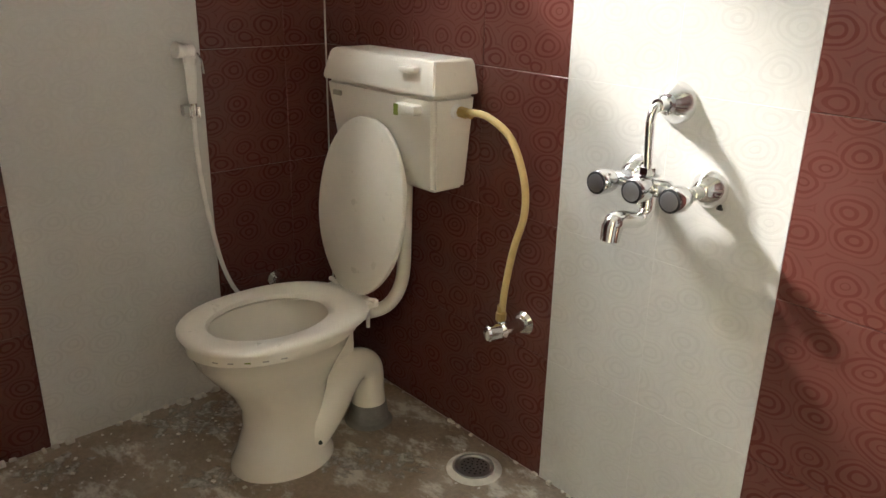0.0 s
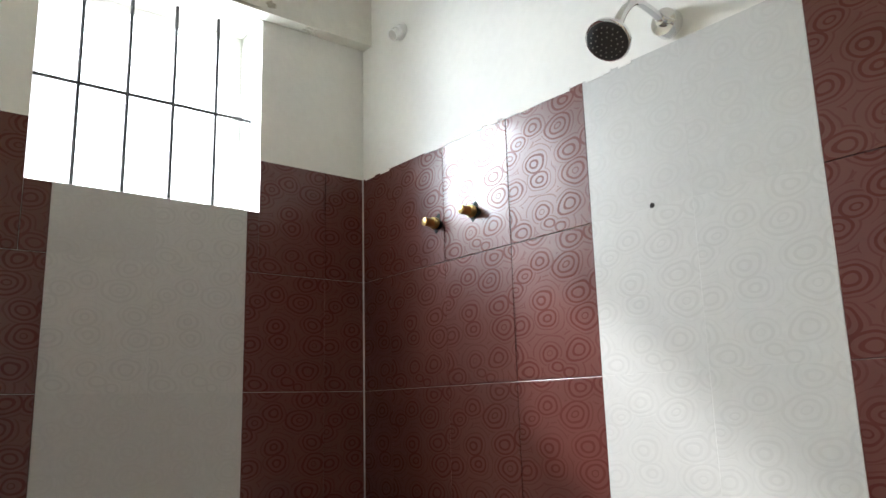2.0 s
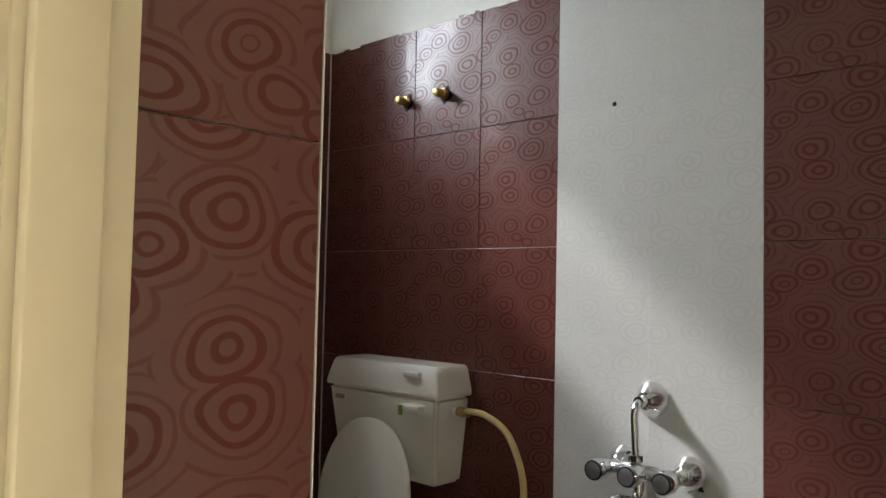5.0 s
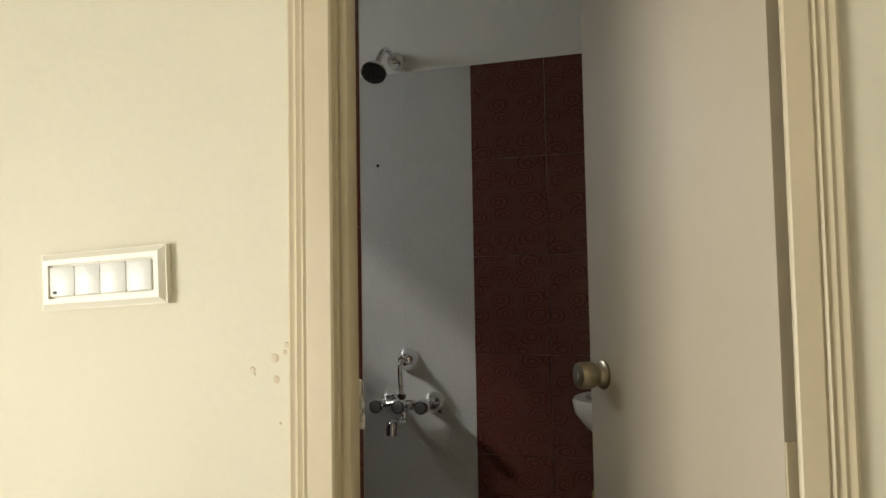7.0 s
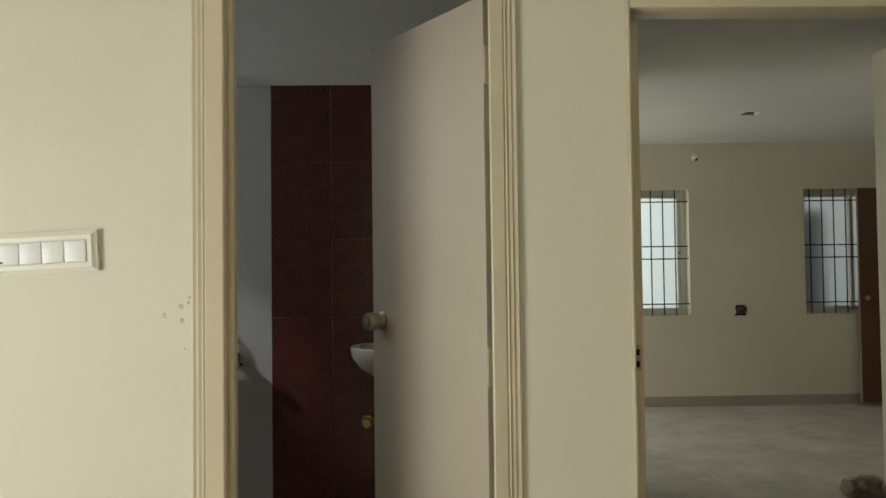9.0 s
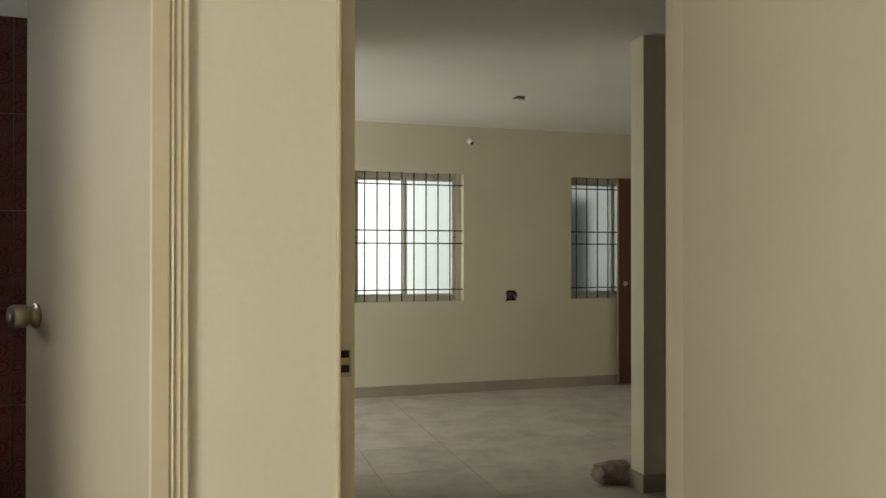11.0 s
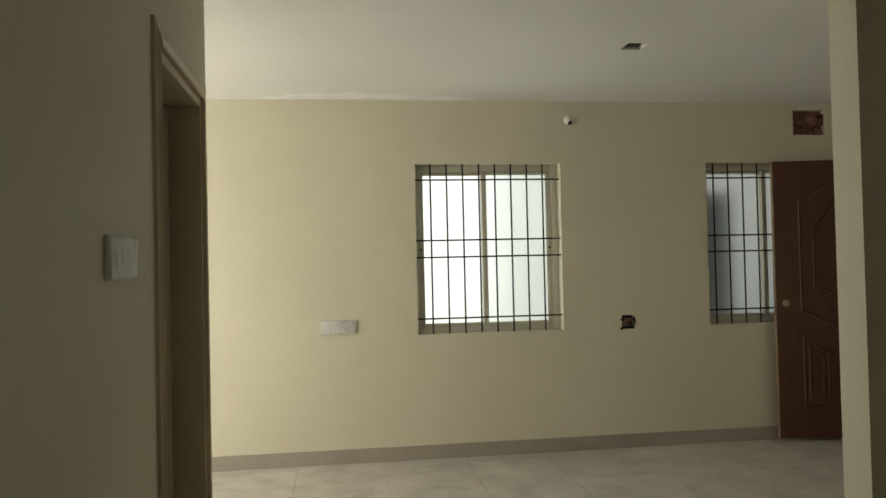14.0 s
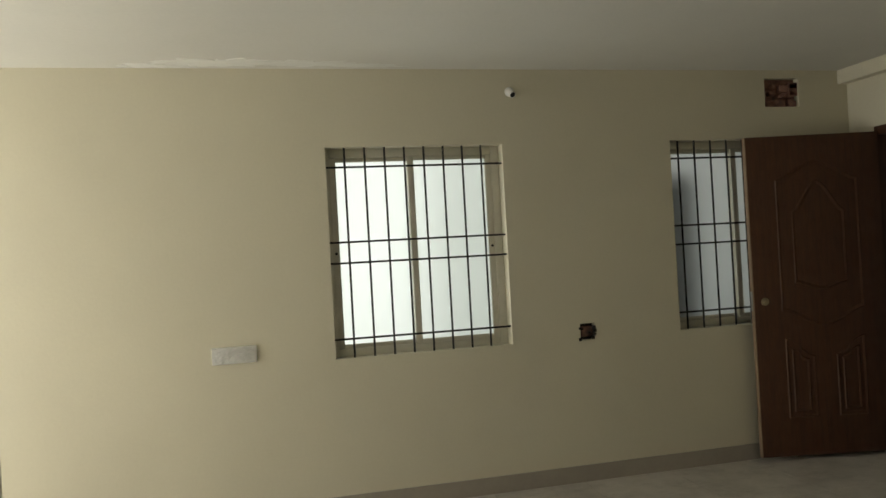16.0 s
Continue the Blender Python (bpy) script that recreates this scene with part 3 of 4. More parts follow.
def panel_outline(x0, x1, z0, z1, rise_low, rise_top, n=18):
    """Closed outline of a raised panel whose foot and head swell in an ogee."""
    def swell(t, r):
        return r * (0.5 - 0.5 * math.cos(2 * math.pi * t)) ** 0.8
    low = [(x0 + (x1 - x0) * i / n, z0 + swell(i / n, rise_low)) for i in range(n + 1)]
    high = [(x1 + (x0 - x1) * i / n, z1 + swell(i / n, rise_top)) for i in range(n + 1)]
    return low + high


def panel_slope(x0, x1, z0, za, zb, n=14):
    """Closed outline of a low panel whose head runs in an ogee from za at x0 to zb at x1."""
    head = [(x1 + (x0 - x1) * i / n, zb + (za - zb) * (0.5 - 0.5 * math.cos(math.pi * i / n))) for i in range(n + 1)]
    return [(x0 + (x1 - x0) * i / n, z0) for i in range(n + 1)] + head


def panel_ring(bm, pts, face, out, width=0.022, proud=0.0055):
    """Moulding that follows an outline on a face at local y, proud towards out."""
    cx, cz = sum(p[0] for p in pts) / len(pts), sum(p[1] for p in pts) / len(pts)

    def inward(p, d):
        v = Vector((cx - p[0], cz - p[1]))
        return (p[0] + math.copysign(min(d, abs(v.x)), v.x), p[1] + math.copysign(min(d, abs(v.y)), v.y))

    rows = []
    for d, h in ((0, 0.0), (width * 0.3, proud), (width * 0.65, proud * 0.6), (width, -0.001)):
        rows.append([(q[0], face + out * h, q[1]) for q in (inward(p, d) for p in pts)])
    loft(bm, rows, cap=False)


def main_door():
    width = 0.90
    turn = math.degrees(math.atan2(0.184, -0.885))
    leaf = thing("main_door", "open dark brown polished wooden entrance door with carved panels", "door", (7.54, 3.60, 0), turn)
    part("leaf", boxes(((0.004, -0.019, 0.0), (width, 0.019, 2.12)), bevel=0.002), BROWN_WOOD, leaf)
    part("edge_strip", boxes(((width, -0.019, 0.0), (width + 0.006, 0.0195, 2.12))), EDGE_WOOD, leaf, "pale bare edge of the leaf")
    for s in (-1, 1):
        for pts in (panel_outline(0.16, width - 0.18, 0.96, 1.83, -0.11, 0.12), panel_outline(0.26, width - 0.28, 1.14, 1.62, -0.05, 0.20),
                    panel_slope(0.17, 0.37, 0.25, 0.78, 0.66), panel_slope(width - 0.39, width - 0.19, 0.25, 0.66, 0.78),
                    panel_slope(0.21, 0.33, 0.29, 0.71, 0.64), panel_slope(width - 0.35, width - 0.23, 0.29, 0.64, 0.71)):
            bm = bmesh.new()
            panel_ring(bm, pts, s * 0.019, s)
            part("raised_panel", bm, BROWN_WOOD, leaf)
        bm = bmesh.new()
        lathe(bm, (width - 0.07, s * 0.019, 1.03), (0, s, 0), [(0, 0.026), (0.005, 0.026), (0.008, 0.015), (0.02, 0.014), (0.022, 0.006)], 20)
        part("lock_cylinder", bm, KNOB_BRASS, leaf, "round dulled lock cylinder")
    part("latch", boxes(((width + 0.006, -0.012, 0.97), (width + 0.012, 0.012, 1.10)), bevel=0.002), STEEL, leaf)
    return leaf


main_door()
door_4 = thing("door_frame_entrance", "dark brown wooden entrance door frame", "door frame", kind="structure")
for a, b in (((7.56, 2.62, FLOOR), (7.70, 2.68, 2.16)), ((7.56, 3.61, FLOOR), (7.70, 3.64, 2.16)), ((7.56, 2.68, 2.10), (7.70, 3.61, 2.16))):
    part("jamb", boxes((a, b), bevel=0.004), BROWN_WOOD, door_4)


# ---- hall windows ----
def hall_window(x0, x1, label, group, mullion, bars):
    z0, z1, y = 0.875, 2.13, FAR
    w = thing("window", label, "window", group=group, kind="structure")
    for a, b in (((x0, y + 0.09, z0), (x0 + 0.03, y + 0.15, z1)), ((x1 - 0.05, y + 0.09, z0), (x1, y + 0.15, z1)),
                 ((x0 + 0.03, y + 0.09, z0), (x1 - 0.05, y + 0.15, z0 + 0.045)), ((x0 + 0.03, y + 0.09, z1 - 0.05), (x1 - 0.05, y + 0.15, z1))):
        part("window_frame", boxes((a, b), bevel=0.004), UPVC, w)
    for k, (a, b) in enumerate(((x0 + 0.03, mullion + 0.02), (mullion - 0.02, x1 - 0.05))):
        d = y + (0.122 if k == 0 else 0.098)
        sash = part("sash", boxes(((a, d, z0 + 0.045), (a + 0.04, d + 0.022, z1 - 0.05)), ((b - 0.04, d, z0 + 0.045), (b, d + 0.022, z1 - 0.05)),
                                  ((a + 0.04, d, z0 + 0.045), (b - 0.04, d + 0.022, z0 + 0.07)), ((a + 0.04, d, z1 - 0.075), (b - 0.04, d + 0.022, z1 - 0.05)), bevel=0.003), UPVC, w)
        glass = part("pane", boxes(((a + 0.04, d + 0.008, z0 + 0.07), (b - 0.04, d + 0.013, z1 - 0.075))), FROST, sash, "frosted glass")
        glass.visible_shadow = False
        lock = bmesh.new()
        lathe(lock, ((a + 0.018) if k == 0 else (b - 0.018), d, 1.50), (0, -1, 0), [(0, 0.008), (0.004, 0.008), (0.006, 0.003)], 12)
        part("latch", lock, RUBBER, sash)
    grille = thing("window_grille", "black painted iron bars across the window", "grille", group="window grilles")
    for x in bars:
        part("bar", tube(bmesh.new(), [(x, y + 0.035, z0 - 0.004), (x, y + 0.035, z1 + 0.004)], 0.0065, 8, 1), IRON, grille)
    for z in (2.013, 1.565, 1.44, 0.988):
        part("cross_bar", boxes(((x0 - 0.004, y + 0.026, z - 0.006), (x1 + 0.004, y + 0.031, z + 0.006))), IRON, grille)
    return w


hall_window(3.90, 5.0, "grey-beige sliding window with two frosted panes", "hall windows", 4.43, [4.016 + 0.1219 * k for k in range(8)])
hall_window(6.165, 7.05, "grey-beige frosted sliding window beside the entrance door", "hall windows", 6.70, [6.241 + 0.122 * k for k in range(7)])


# ---- bathroom window grille ----
grille = thing("bathroom_window_grille", "thin dark iron grille in the high bathroom window", "grille")
for k in range(4):
    y = -0.953 + 0.142 * k
    part("bar", tube(bmesh.new(), [(-0.085, y, 2.08), (-0.085, y, 2.775)], 0.006, 8, 1), IRON, grille)
for z in (2.425,):
    part("cross_bar", tube(bmesh.new(), [(-0.085, -1.095, z), (-0.085, -0.395, z)], 0.006, 8, 1), IRON, grille)
outer = thing("bathroom_window_frame", "plain pale frame inside the high bathroom window", "window frame", kind="structure")
for a, b in (((-0.20, -0.43, 2.086), (-0.17, -0.402, 2.768)), ((-0.20, -1.089, 2.086), (-0.17, -1.07, 2.768)), ((-0.20, -1.07, 2.74), (-0.17, -0.43, 2.768))):
    part("frame_member", boxes((a, b), bevel=0.004), BATH_PLASTER, outer)


# ---- bathroom things ----
def toilet():
    cx = 0.475
    t = thing("toilet", "ivory ceramic toilet with raised lid on a dirty cement floor", "toilet")
    bm = bmesh.new()
    rows = [(0.0, 0.132, 0.165, 0.150, -0.50), (0.015, 0.130, 0.163, 0.148, -0.50), (0.05, 0.112, 0.146, 0.135, -0.50), (0.13, 0.096, 0.128, 0.125, -0.492), (0.19, 0.098, 0.132, 0.125, -0.49),
            (0.25, 0.118, 0.160, 0.130, -0.49), (0.31, 0.148, 0.205, 0.160, -0.495), (0.36, 0.170, 0.236, 0.200, -0.50), (0.402, 0.180, 0.250, 0.232, -0.502), (0.406, 0.185, 0.257, 0.248, -0.503), (0.430, 0.186, 0.258, 0.25, -0.503), (0.436, 0.182, 0.254, 0.246, -0.503)]
    rings = [oval(cx, y, z, rx, ry, 40, back) for z, rx, ry, back, y in rows]
    inner = [(0.432, 0.152, 0.192, 0.19), (0.41, 0.150, 0.188, 0.186), (0.35, 0.116, 0.145, 0.135), (0.29, 0.080, 0.10, 0.09), (0.25, 0.055, 0.065, 0.06), (0.24, 0.02, 0.02, 0.02)]
    rings += [oval(cx, -0.515, z, rx, ry, 40, back) for z, rx, ry, back in inner]
    part("pan", loft(bm, rings), CERAMIC, t, smooth=50)
    part("water", loft(bmesh.new(), [oval(cx, -0.503, 0.287, 0.078, 0.098, 32), oval(cx, -0.503, 0.290, 0.078, 0.098, 32)]), WATER, t)
    # seat ring
    bm = bmesh.new()
    sec = [(0.0, 0.0, 0.444), (0.0, 0.0, 0.452), (0.10, 0.0, 0.461), (0.35, 0.0, 0.464), (0.75, 0.0, 0.462), (0.95, 0.0, 0.456), (1.0, 0.0, 0.444)]
    rings = []
    for f, _, z in sec:
        o, i = oval(cx, -0.505, z, 0.207, 0.266, 48, 0.268, 2.35), oval(cx - 0.004, -0.522, z, 0.135, 0.172, 48, 0.172)
        rings.append([Vector(a).lerp(Vector(b), f) for a, b in zip(o, i)])
    part("seat", loft(bm, rings, cap=False, close=True), PLASTIC, t, "ivory plastic seat ring", 50)
    part("hinge_plate", boxes(((cx - 0.11, -0.30, 0.438), (cx + 0.11, -0.225, 0.457)), bevel=0.008), PLASTIC, t)
    for s in (-1, 1):
        part("hinge_pin", tube(bmesh.new(), [(cx + s * 0.075, -0.243, 0.452), (cx + s * 0.105, -0.243, 0.462), (cx + s * 0.118, -0.243, 0.462)], 0.008, 10, 4), PLASTIC, t)
        part("bolt", tube(bmesh.new(), [(cx + s * 0.085, -0.25, 0.44), (cx + s * 0.085, -0.25, 0.372)], 0.006, 8, 1), WHITE_PLASTIC, t)
        spot = bmesh.new()
        lathe(spot, (cx + s * 0.101, -0.44, 0.065), (s, 0.35, 0.25), [(0, 0.008), (0.004, 0.008), (0.005, 0.003)], 12)
        part("screw_cap", spot, DARK, t)
    # lid leaning on the cistern
    lean = Matrix.Translation((cx, -0.245, 0.453)) @ Matrix.Rotation(math.atan2(0.515, 0.072), 4, "X")
    bm = bmesh.new()
    outline = []
    for i in range(48):
        a = 2 * math.pi * i / 48
        y = 0.262 + 0.262 * math.sin(a)
        half = 0.206 * abs(math.cos(a)) ** 0.9
        half *= 1.0 - 0.16 * max(0.0, 1 - y / 0.22) ** 2
        outline.append((math.copysign(half, math.cos(a)), y))
    rings = []
    for k, z in ((0.985, -0.010), (1.0, -0.006), (1.0, 0.002), (0.985, 0.006), (0.93, 0.0075), (0.6, 0.010), (0.05, 0.011)):
        rings.append([lean @ Vector((x * k, 0.262 + (y - 0.262) * k, -z)) for x, y in outline])
    part("lid", loft(bm, rings), PLASTIC, t, "raised ivory plastic lid", 50)
    # outlet bend, floor collar, flush pipe
    part("outlet_bend", tube(bmesh.new(), [(cx + 0.03, -0.45, 0.06), (cx + 0.045, -0.385, 0.125), (cx + 0.04, -0.32, 0.195), (cx + 0.025, -0.262, 0.226), (cx + 0.01, -0.205, 0.195), (cx + 0.005, -0.195, 0.12), (cx + 0.005, -0.195, 0.07)], [0.075, 0.06, 0.052, 0.05, 0.05, 0.05, 0.055], 24, 6), CERAMIC, t, smooth=60)
    bm = bmesh.new()
    lathe(bm, (cx + 0.005, -0.195, -0.01), (0, 0, 1), [(0, 0.09), (0.02, 0.065), (0.078, 0.057), (0.085, 0.05)], 24)
    part("floor_collar", bm, CEMENT_COLLAR, t, "grey cement collar")
    part("web", boxes(((cx + 0.0, -0.36, 0.20), (cx + 0.03, -0.26, 0.39)), bevel=0.01), CERAMIC, t)
    part("flush_pipe", tube(bmesh.new(), [(cx + 0.045, -0.075, 0.81), (cx + 0.045, -0.08, 0.62), (cx + 0.045, -0.09, 0.47), (cx + 0.035, -0.14, 0.395), (cx + 0.02, -0.24, 0.385)], 0.021, 16, 8), PLASTIC, t, "bent ivory flush pipe", 60)
    # faded maker's band under the seat: plain bars
    for k in range(5):
        a = math.radians(-62 + k * 11)
        x, y = cx + 0.1848 * math.cos(a), -0.503 + 0.2568 * math.sin(a)
        b = boxes(((-0.008, -0.0015, -0.0018), (0.008, 0.0015, 0.0018)))
        bmesh.ops.transform(b, matrix=pose(x, y, 0.418, 0, 0, math.degrees(a) + 90), verts=b.verts[:])
        part("print_mark", b, LABEL_GREY if k != 2 else GREEN, t)
    return t


def cistern():
    c = thing("cistern", "ivory plastic flush cistern hung on the red tiles", "cistern")
    x0, x1 = 0.232, 0.736

    def ring(z, shrink, d0, d1):
        pts = []
        for x, y in ((x0 + shrink, d0), (x1 - shrink, d0), (x1 - shrink, d1), (x0 + shrink, d1)):
            pts.append((x, y, z))
        return pts

    bm = bmesh.new()
    loft(bm, [ring(0.788, 0.035, -0.125, -0.003), ring(0.81, 0.030, -0.132, -0.003), ring(1.058, 0.002, -0.158, -0.003)])
    bmesh.ops.bevel(bm, geom=bm.edges[:], offset=0.012, segments=3, affect="EDGES")
    part("tank", bm, PLASTIC, c)
    bm = bmesh.new()
    loft(bm, [ring(1.056, -0.003, -0.163, -0.003), ring(1.072, -0.003, -0.163, -0.003), ring(1.138, 0.014, -0.147, -0.003), ring(1.147, 0.022, -0.137, -0.003)])
    bmesh.ops.bevel(bm, geom=bm.edges[:], offset=0.0035, segments=3, affect="EDGES")
    lid = part("tank_lid", bm, PLASTIC, c, "loose ivory lid")
    part("lid_clip", boxes(((0.60, -0.170, 1.112), (0.665, -0.140, 1.128)), bevel=0.004), PLASTIC, lid)
    part("flush_lever", boxes(((0.60, -0.185, 1.005), (0.685, -0.152, 1.032)), bevel=0.006), PLASTIC, c)
    part("sticker", boxes(((0.602, -0.1865, 1.0), (0.620, -0.1845, 1.03))), GREEN, c, "green sticker")
    part("maker_badge", boxes(((0.275, -0.1605, 1.012), (0.315, -0.155, 1.026))), LABEL_GREY, c, "worn grey badge")
    bm = bmesh.new()
    lathe(bm, (0.712, -0.075, 1.015), (1, 0, 0), [(0, 0.02), (0.02, 0.02), (0.022, 0.013), (0.045, 0.013)], 16)
    part("inlet", bm, WHITE_PLASTIC, c)
    return c


def supply_hose():
    h = thing("supply_hose", "yellowed flexible water hose to the cistern", "hose")
    part("hose", tube(bmesh.new(), [(0.780, -0.075, 1.020), (0.850, -0.075, 1.017), (0.930, -0.072, 0.975), (0.980, -0.07, 0.88), (0.988, -0.07, 0.79), (0.958, -0.07, 0.69), (0.936, -0.07, 0.58), (0.928, -0.07, 0.505)], 0.0095, 14, 8), HOSE_YELLOW, h, smooth=60)
    for base, way in (((0.747, -0.075, 1.016), (1, 0, -0.05)), ((0.925, -0.07, 0.475), (0, 0, 1))):
        bm = bmesh.new()
        lathe(bm, base, way, [(0, 0.015), (0.022, 0.015), (0.024, 0.012), (0.042, 0.0115)], 8)
        part("coupling", bm, BRASS, h, "brass hose nut")
    v = thing("angle_valve", "chrome angle valve on the red tiles", "valve")
    bm = bmesh.new()
    lathe(bm, (0.95, -0.0, 0.455), (0, -1, 0), [(0, 0.034), (0.004, 0.034), (0.014, 0.026), (0.016, 0.019), (0.06, 0.018), (0.085, 0.019), (0.095, 0.012)], 24)
    part("wall_flange", bm, CHROME, v)
    bm = bmesh.new()
    tube(bm, [(0.945, -0.062, 0.458), (0.93, -0.068, 0.468), (0.925, -0.07, 0.485)], 0.012, 12, 4)
    part("outlet", bm, CHROME, v)
    bm = bmesh.new()
    lathe(bm, (0.945, -0.085, 0.453), (-0.35, -1, 0), [(0, 0.015), (0.008, 0.022), (0.04, 0.023), (0.046, 0.019), (0.047, 0.008)], 24)
    part("handle", bm, CHROME, v)


def flange(bm, x, z, r=0.041):
    lathe(bm, (x, -0.0, z), (0, -1, 0), [(0, r), (0.006, r), (0.010, r * 0.96), (0.042, r * 0.50), (0.045, 0.015), (0.075, 0.014)], 28)


def tap_knob(parent, x, z):
    bm = bmesh.new()
    lathe(bm, (x, -0.085, z), (0, -1, 0), [(0, 0.013), (0.012, 0.015), (0.020, 0.024), (0.034, 0.0275), (0.062, 0.0275), (0.068, 0.024)], 24)
    k = part("tap_knob", bm, CHROME, parent)
    bm = bmesh.new()
    lathe(bm, (x, -0.152, z), (0, -1, 0), [(0, 0.0245), (0.003, 0.0245), (0.004, 0.019)], 24)
    part("knob_rim", bm, RUBBER, k)
    bm = bmesh.new()
    lathe(bm, (x, -0.154, z), (0, -1, 0), [(0, 0.0205), (0.003, 0.020), (0.005, 0.012)], 20)
    part("knob_button", bm, SMOKY, k, "dark smoky button")


def mixer():
    m = thing("wall_mixer", "chrome wall mixer with three knobs and shower bend", "tap")
    z = 0.945
    for x in (1.262, 1.442):
        bm = bmesh.new()
        flange(bm, x, z)
        part("wall_flange", bm, CHROME, m)
        tap_knob(m, x, z)
    bm = bmesh.new()
    lathe(bm, (1.250, -0.085, z), (1, 0, 0), [(0, 0.011), (0.004, 0.015), (0.05, 0.014), (0.06, 0.02), (0.145, 0.02), (0.155, 0.014), (0.20, 0.015), (0.204, 0.011)], 20)
    part("body", bm, CHROME, m)
    tap_knob(m, 1.352, z)
    bm = bmesh.new()
    tube(bm, [(1.352, -0.088, z - 0.01), (1.352, -0.09, z - 0.05), (1.352, -0.115, z - 0.068), (1.350, -0.165, z - 0.058), (1.348, -0.195, z - 0.058), (1.348, -0.203, z - 0.070)], [0.017, 0.015, 0.016, 0.019, 0.022, 0.021], 20, 6)
    spout = part("spout", bm, CHROME, m, smooth=50)
    bm = bmesh.new()
    lathe(bm, (1.348, -0.203, z - 0.062), (0, -0.12, -1), [(0, 0.0215), (0.034, 0.020), (0.036, 0.015)], 20)
    part("aerator", bm, CHROME, spout)
    bm = bmesh.new()
    lathe(bm, (1.345, -0.092, z + 0.012), (0, 0, 1), [(0, 0.013), (0.012, 0.013), (0.014, 0.018), (0.03, 0.018), (0.032, 0.011)], 6)
    part("nut", bm, CHROME, m)
    part("bend_pipe", tube(bmesh.new(), [(1.345, -0.092, z + 0.03), (1.341, -0.094, 1.05), (1.340, -0.094, 1.088), (1.340, -0.078, 1.110), (1.340, -0.04, 1.114)], 0.0095, 14, 8), CHROME, m, smooth=60)
    bm = bmesh.new()
    flange(bm, 1.340, 1.112, 0.045)
    part("bend_flange", bm, CHROME, m)
    bm = bmesh.new()
    for k in range(6):
        box(bm, (1.462 + 0.004 * (k % 2), -0.0025, 0.905 + 0.006 * k), (1.476 - 0.003 * (k % 3), -0.0005, 0.911 + 0.006 * k))
    part("chipped_hole", bm, DARK, m, "dark chipped edge of the pipe hole")


def shower():
    s = thing("shower_head", "chrome wall shower arm with a dark round rose", "shower")
    x = 1.312
    bm = bmesh.new()
    lathe(bm, (x, 0.0, 2.307), (0, -1, 0), [(0, 0.036), (0.006, 0.036), (0.026, 0.033), (0.028, 0.014), (0.04, 0.013)], 28)
    part("wall_flange", bm, CHROME, s)
    part("arm", tube(bmesh.new(), [(x, -0.02, 2.307), (x, -0.08, 2.322), (x, -0.13, 2.322), (x - 0.006, -0.168, 2.286), (x - 0.012, -0.192, 2.238)], [0.010, 0.010, 0.010, 0.011, 0.013], 14, 8), CHROME, s, smooth=60)
    way = Vector((0.10, -0.85, -1)).normalized()
    base = Vector((x - 0.014, -0.190, 2.243))
    bm = bmesh.new()
    lathe(bm, base, way, [(0, 0.014), (0.012, 0.018), (0.028, 0.036), (0.042, 0.049), (0.052, 0.050), (0.054, 0.047)], 32)
    head = part("rose", bm, CHROME, s)
    bm = bmesh.new()
    lathe(bm, base + way * 0.050, way, [(0, 0.0455), (0.006, 0.0455), (0.009, 0.040), (0.010, 0.02)], 32)
    part("rose_face", bm, RUBBER, head, "dark rubber spray face")
    bm = bmesh.new()
    side, other = frame_of(way)
    for ring_r, count in ((0.012, 6), (0.024, 12), (0.035, 18)):
        for k in range(count):
            a = 2 * math.pi * k / count
            lathe(bm, base + way * 0.058 + side * ring_r * math.cos(a) + other * ring_r * math.sin(a), way, [(0, 0.0016), (0.004, 0.0012)], 6)
    part("nozzles", bm, LABEL_GREY, head)


def health_faucet():
    s = thing("health_faucet", "white plastic hand spray hung on the wall with hose", "hand spray")
    y = -0.503
    bm = bmesh.new()
    tube(bm, [(0.052, y, 0.985), (0.055, y, 1.03), (0.057, y, 1.08), (0.056, y, 1.122)], [0.011, 0.0145, 0.0165, 0.019], 16, 6)
    part("grip", bm, WHITE_PLASTIC, s, smooth=60)
    bm = bmesh.new()
    lathe(bm, (0.054, y + 0.014, 1.134), (0.15, -1, 0.12), [(0, 0.014), (0.006, 0.0195), (0.045, 0.020), (0.05, 0.023), (0.058, 0.023), (0.06, 0.018)], 20)
    part("spray_head", bm, WHITE_PLASTIC, s)
    part("trigger", tube(bmesh.new(), [(0.060, y + 0.022, 1.13), (0.062, y + 0.034, 1.105), (0.060, y + 0.038, 1.07)], 0.003, 8, 4), CHROME, s)
    bm = bmesh.new()
    lathe(bm, (0.050, y, 0.950), (0.05, 0, 1), [(0, 0.011), (0.03, 0.011), (0.036, 0.0125)], 16)
    part("ferrule", bm, CHROME, s)
    bm = boxes(((-0.0, y - 0.018, 0.945), (0.03, y + 0.018, 0.975)), bevel=0.004)
    part("bracket", bm, WHITE_PLASTIC, s)
    bm = bmesh.new()
    for sgn in (-1, 1):
        box(bm, (0.028, y + sgn * 0.013 - 0.005, 0.943), (0.066, y + sgn * 0.013 + 0.005, 0.977), 0.003)
    part("clip", bm, CHROME, s)
    part("hose", tube(bmesh.new(), [(0.050, y, 0.955), (0.047, y + 0.002, 0.84), (0.044, y + 0.012, 0.72), (0.042, y + 0.032, 0.58), (0.040, y + 0.062, 0.44), (0.042, y + 0.11, 0.34), (0.04, y + 0.19, 0.29), (0.03, y + 0.26, 0.33)], 0.0072, 12, 8), WHITE_PLASTIC, s, smooth=60)
    bm = bmesh.new()
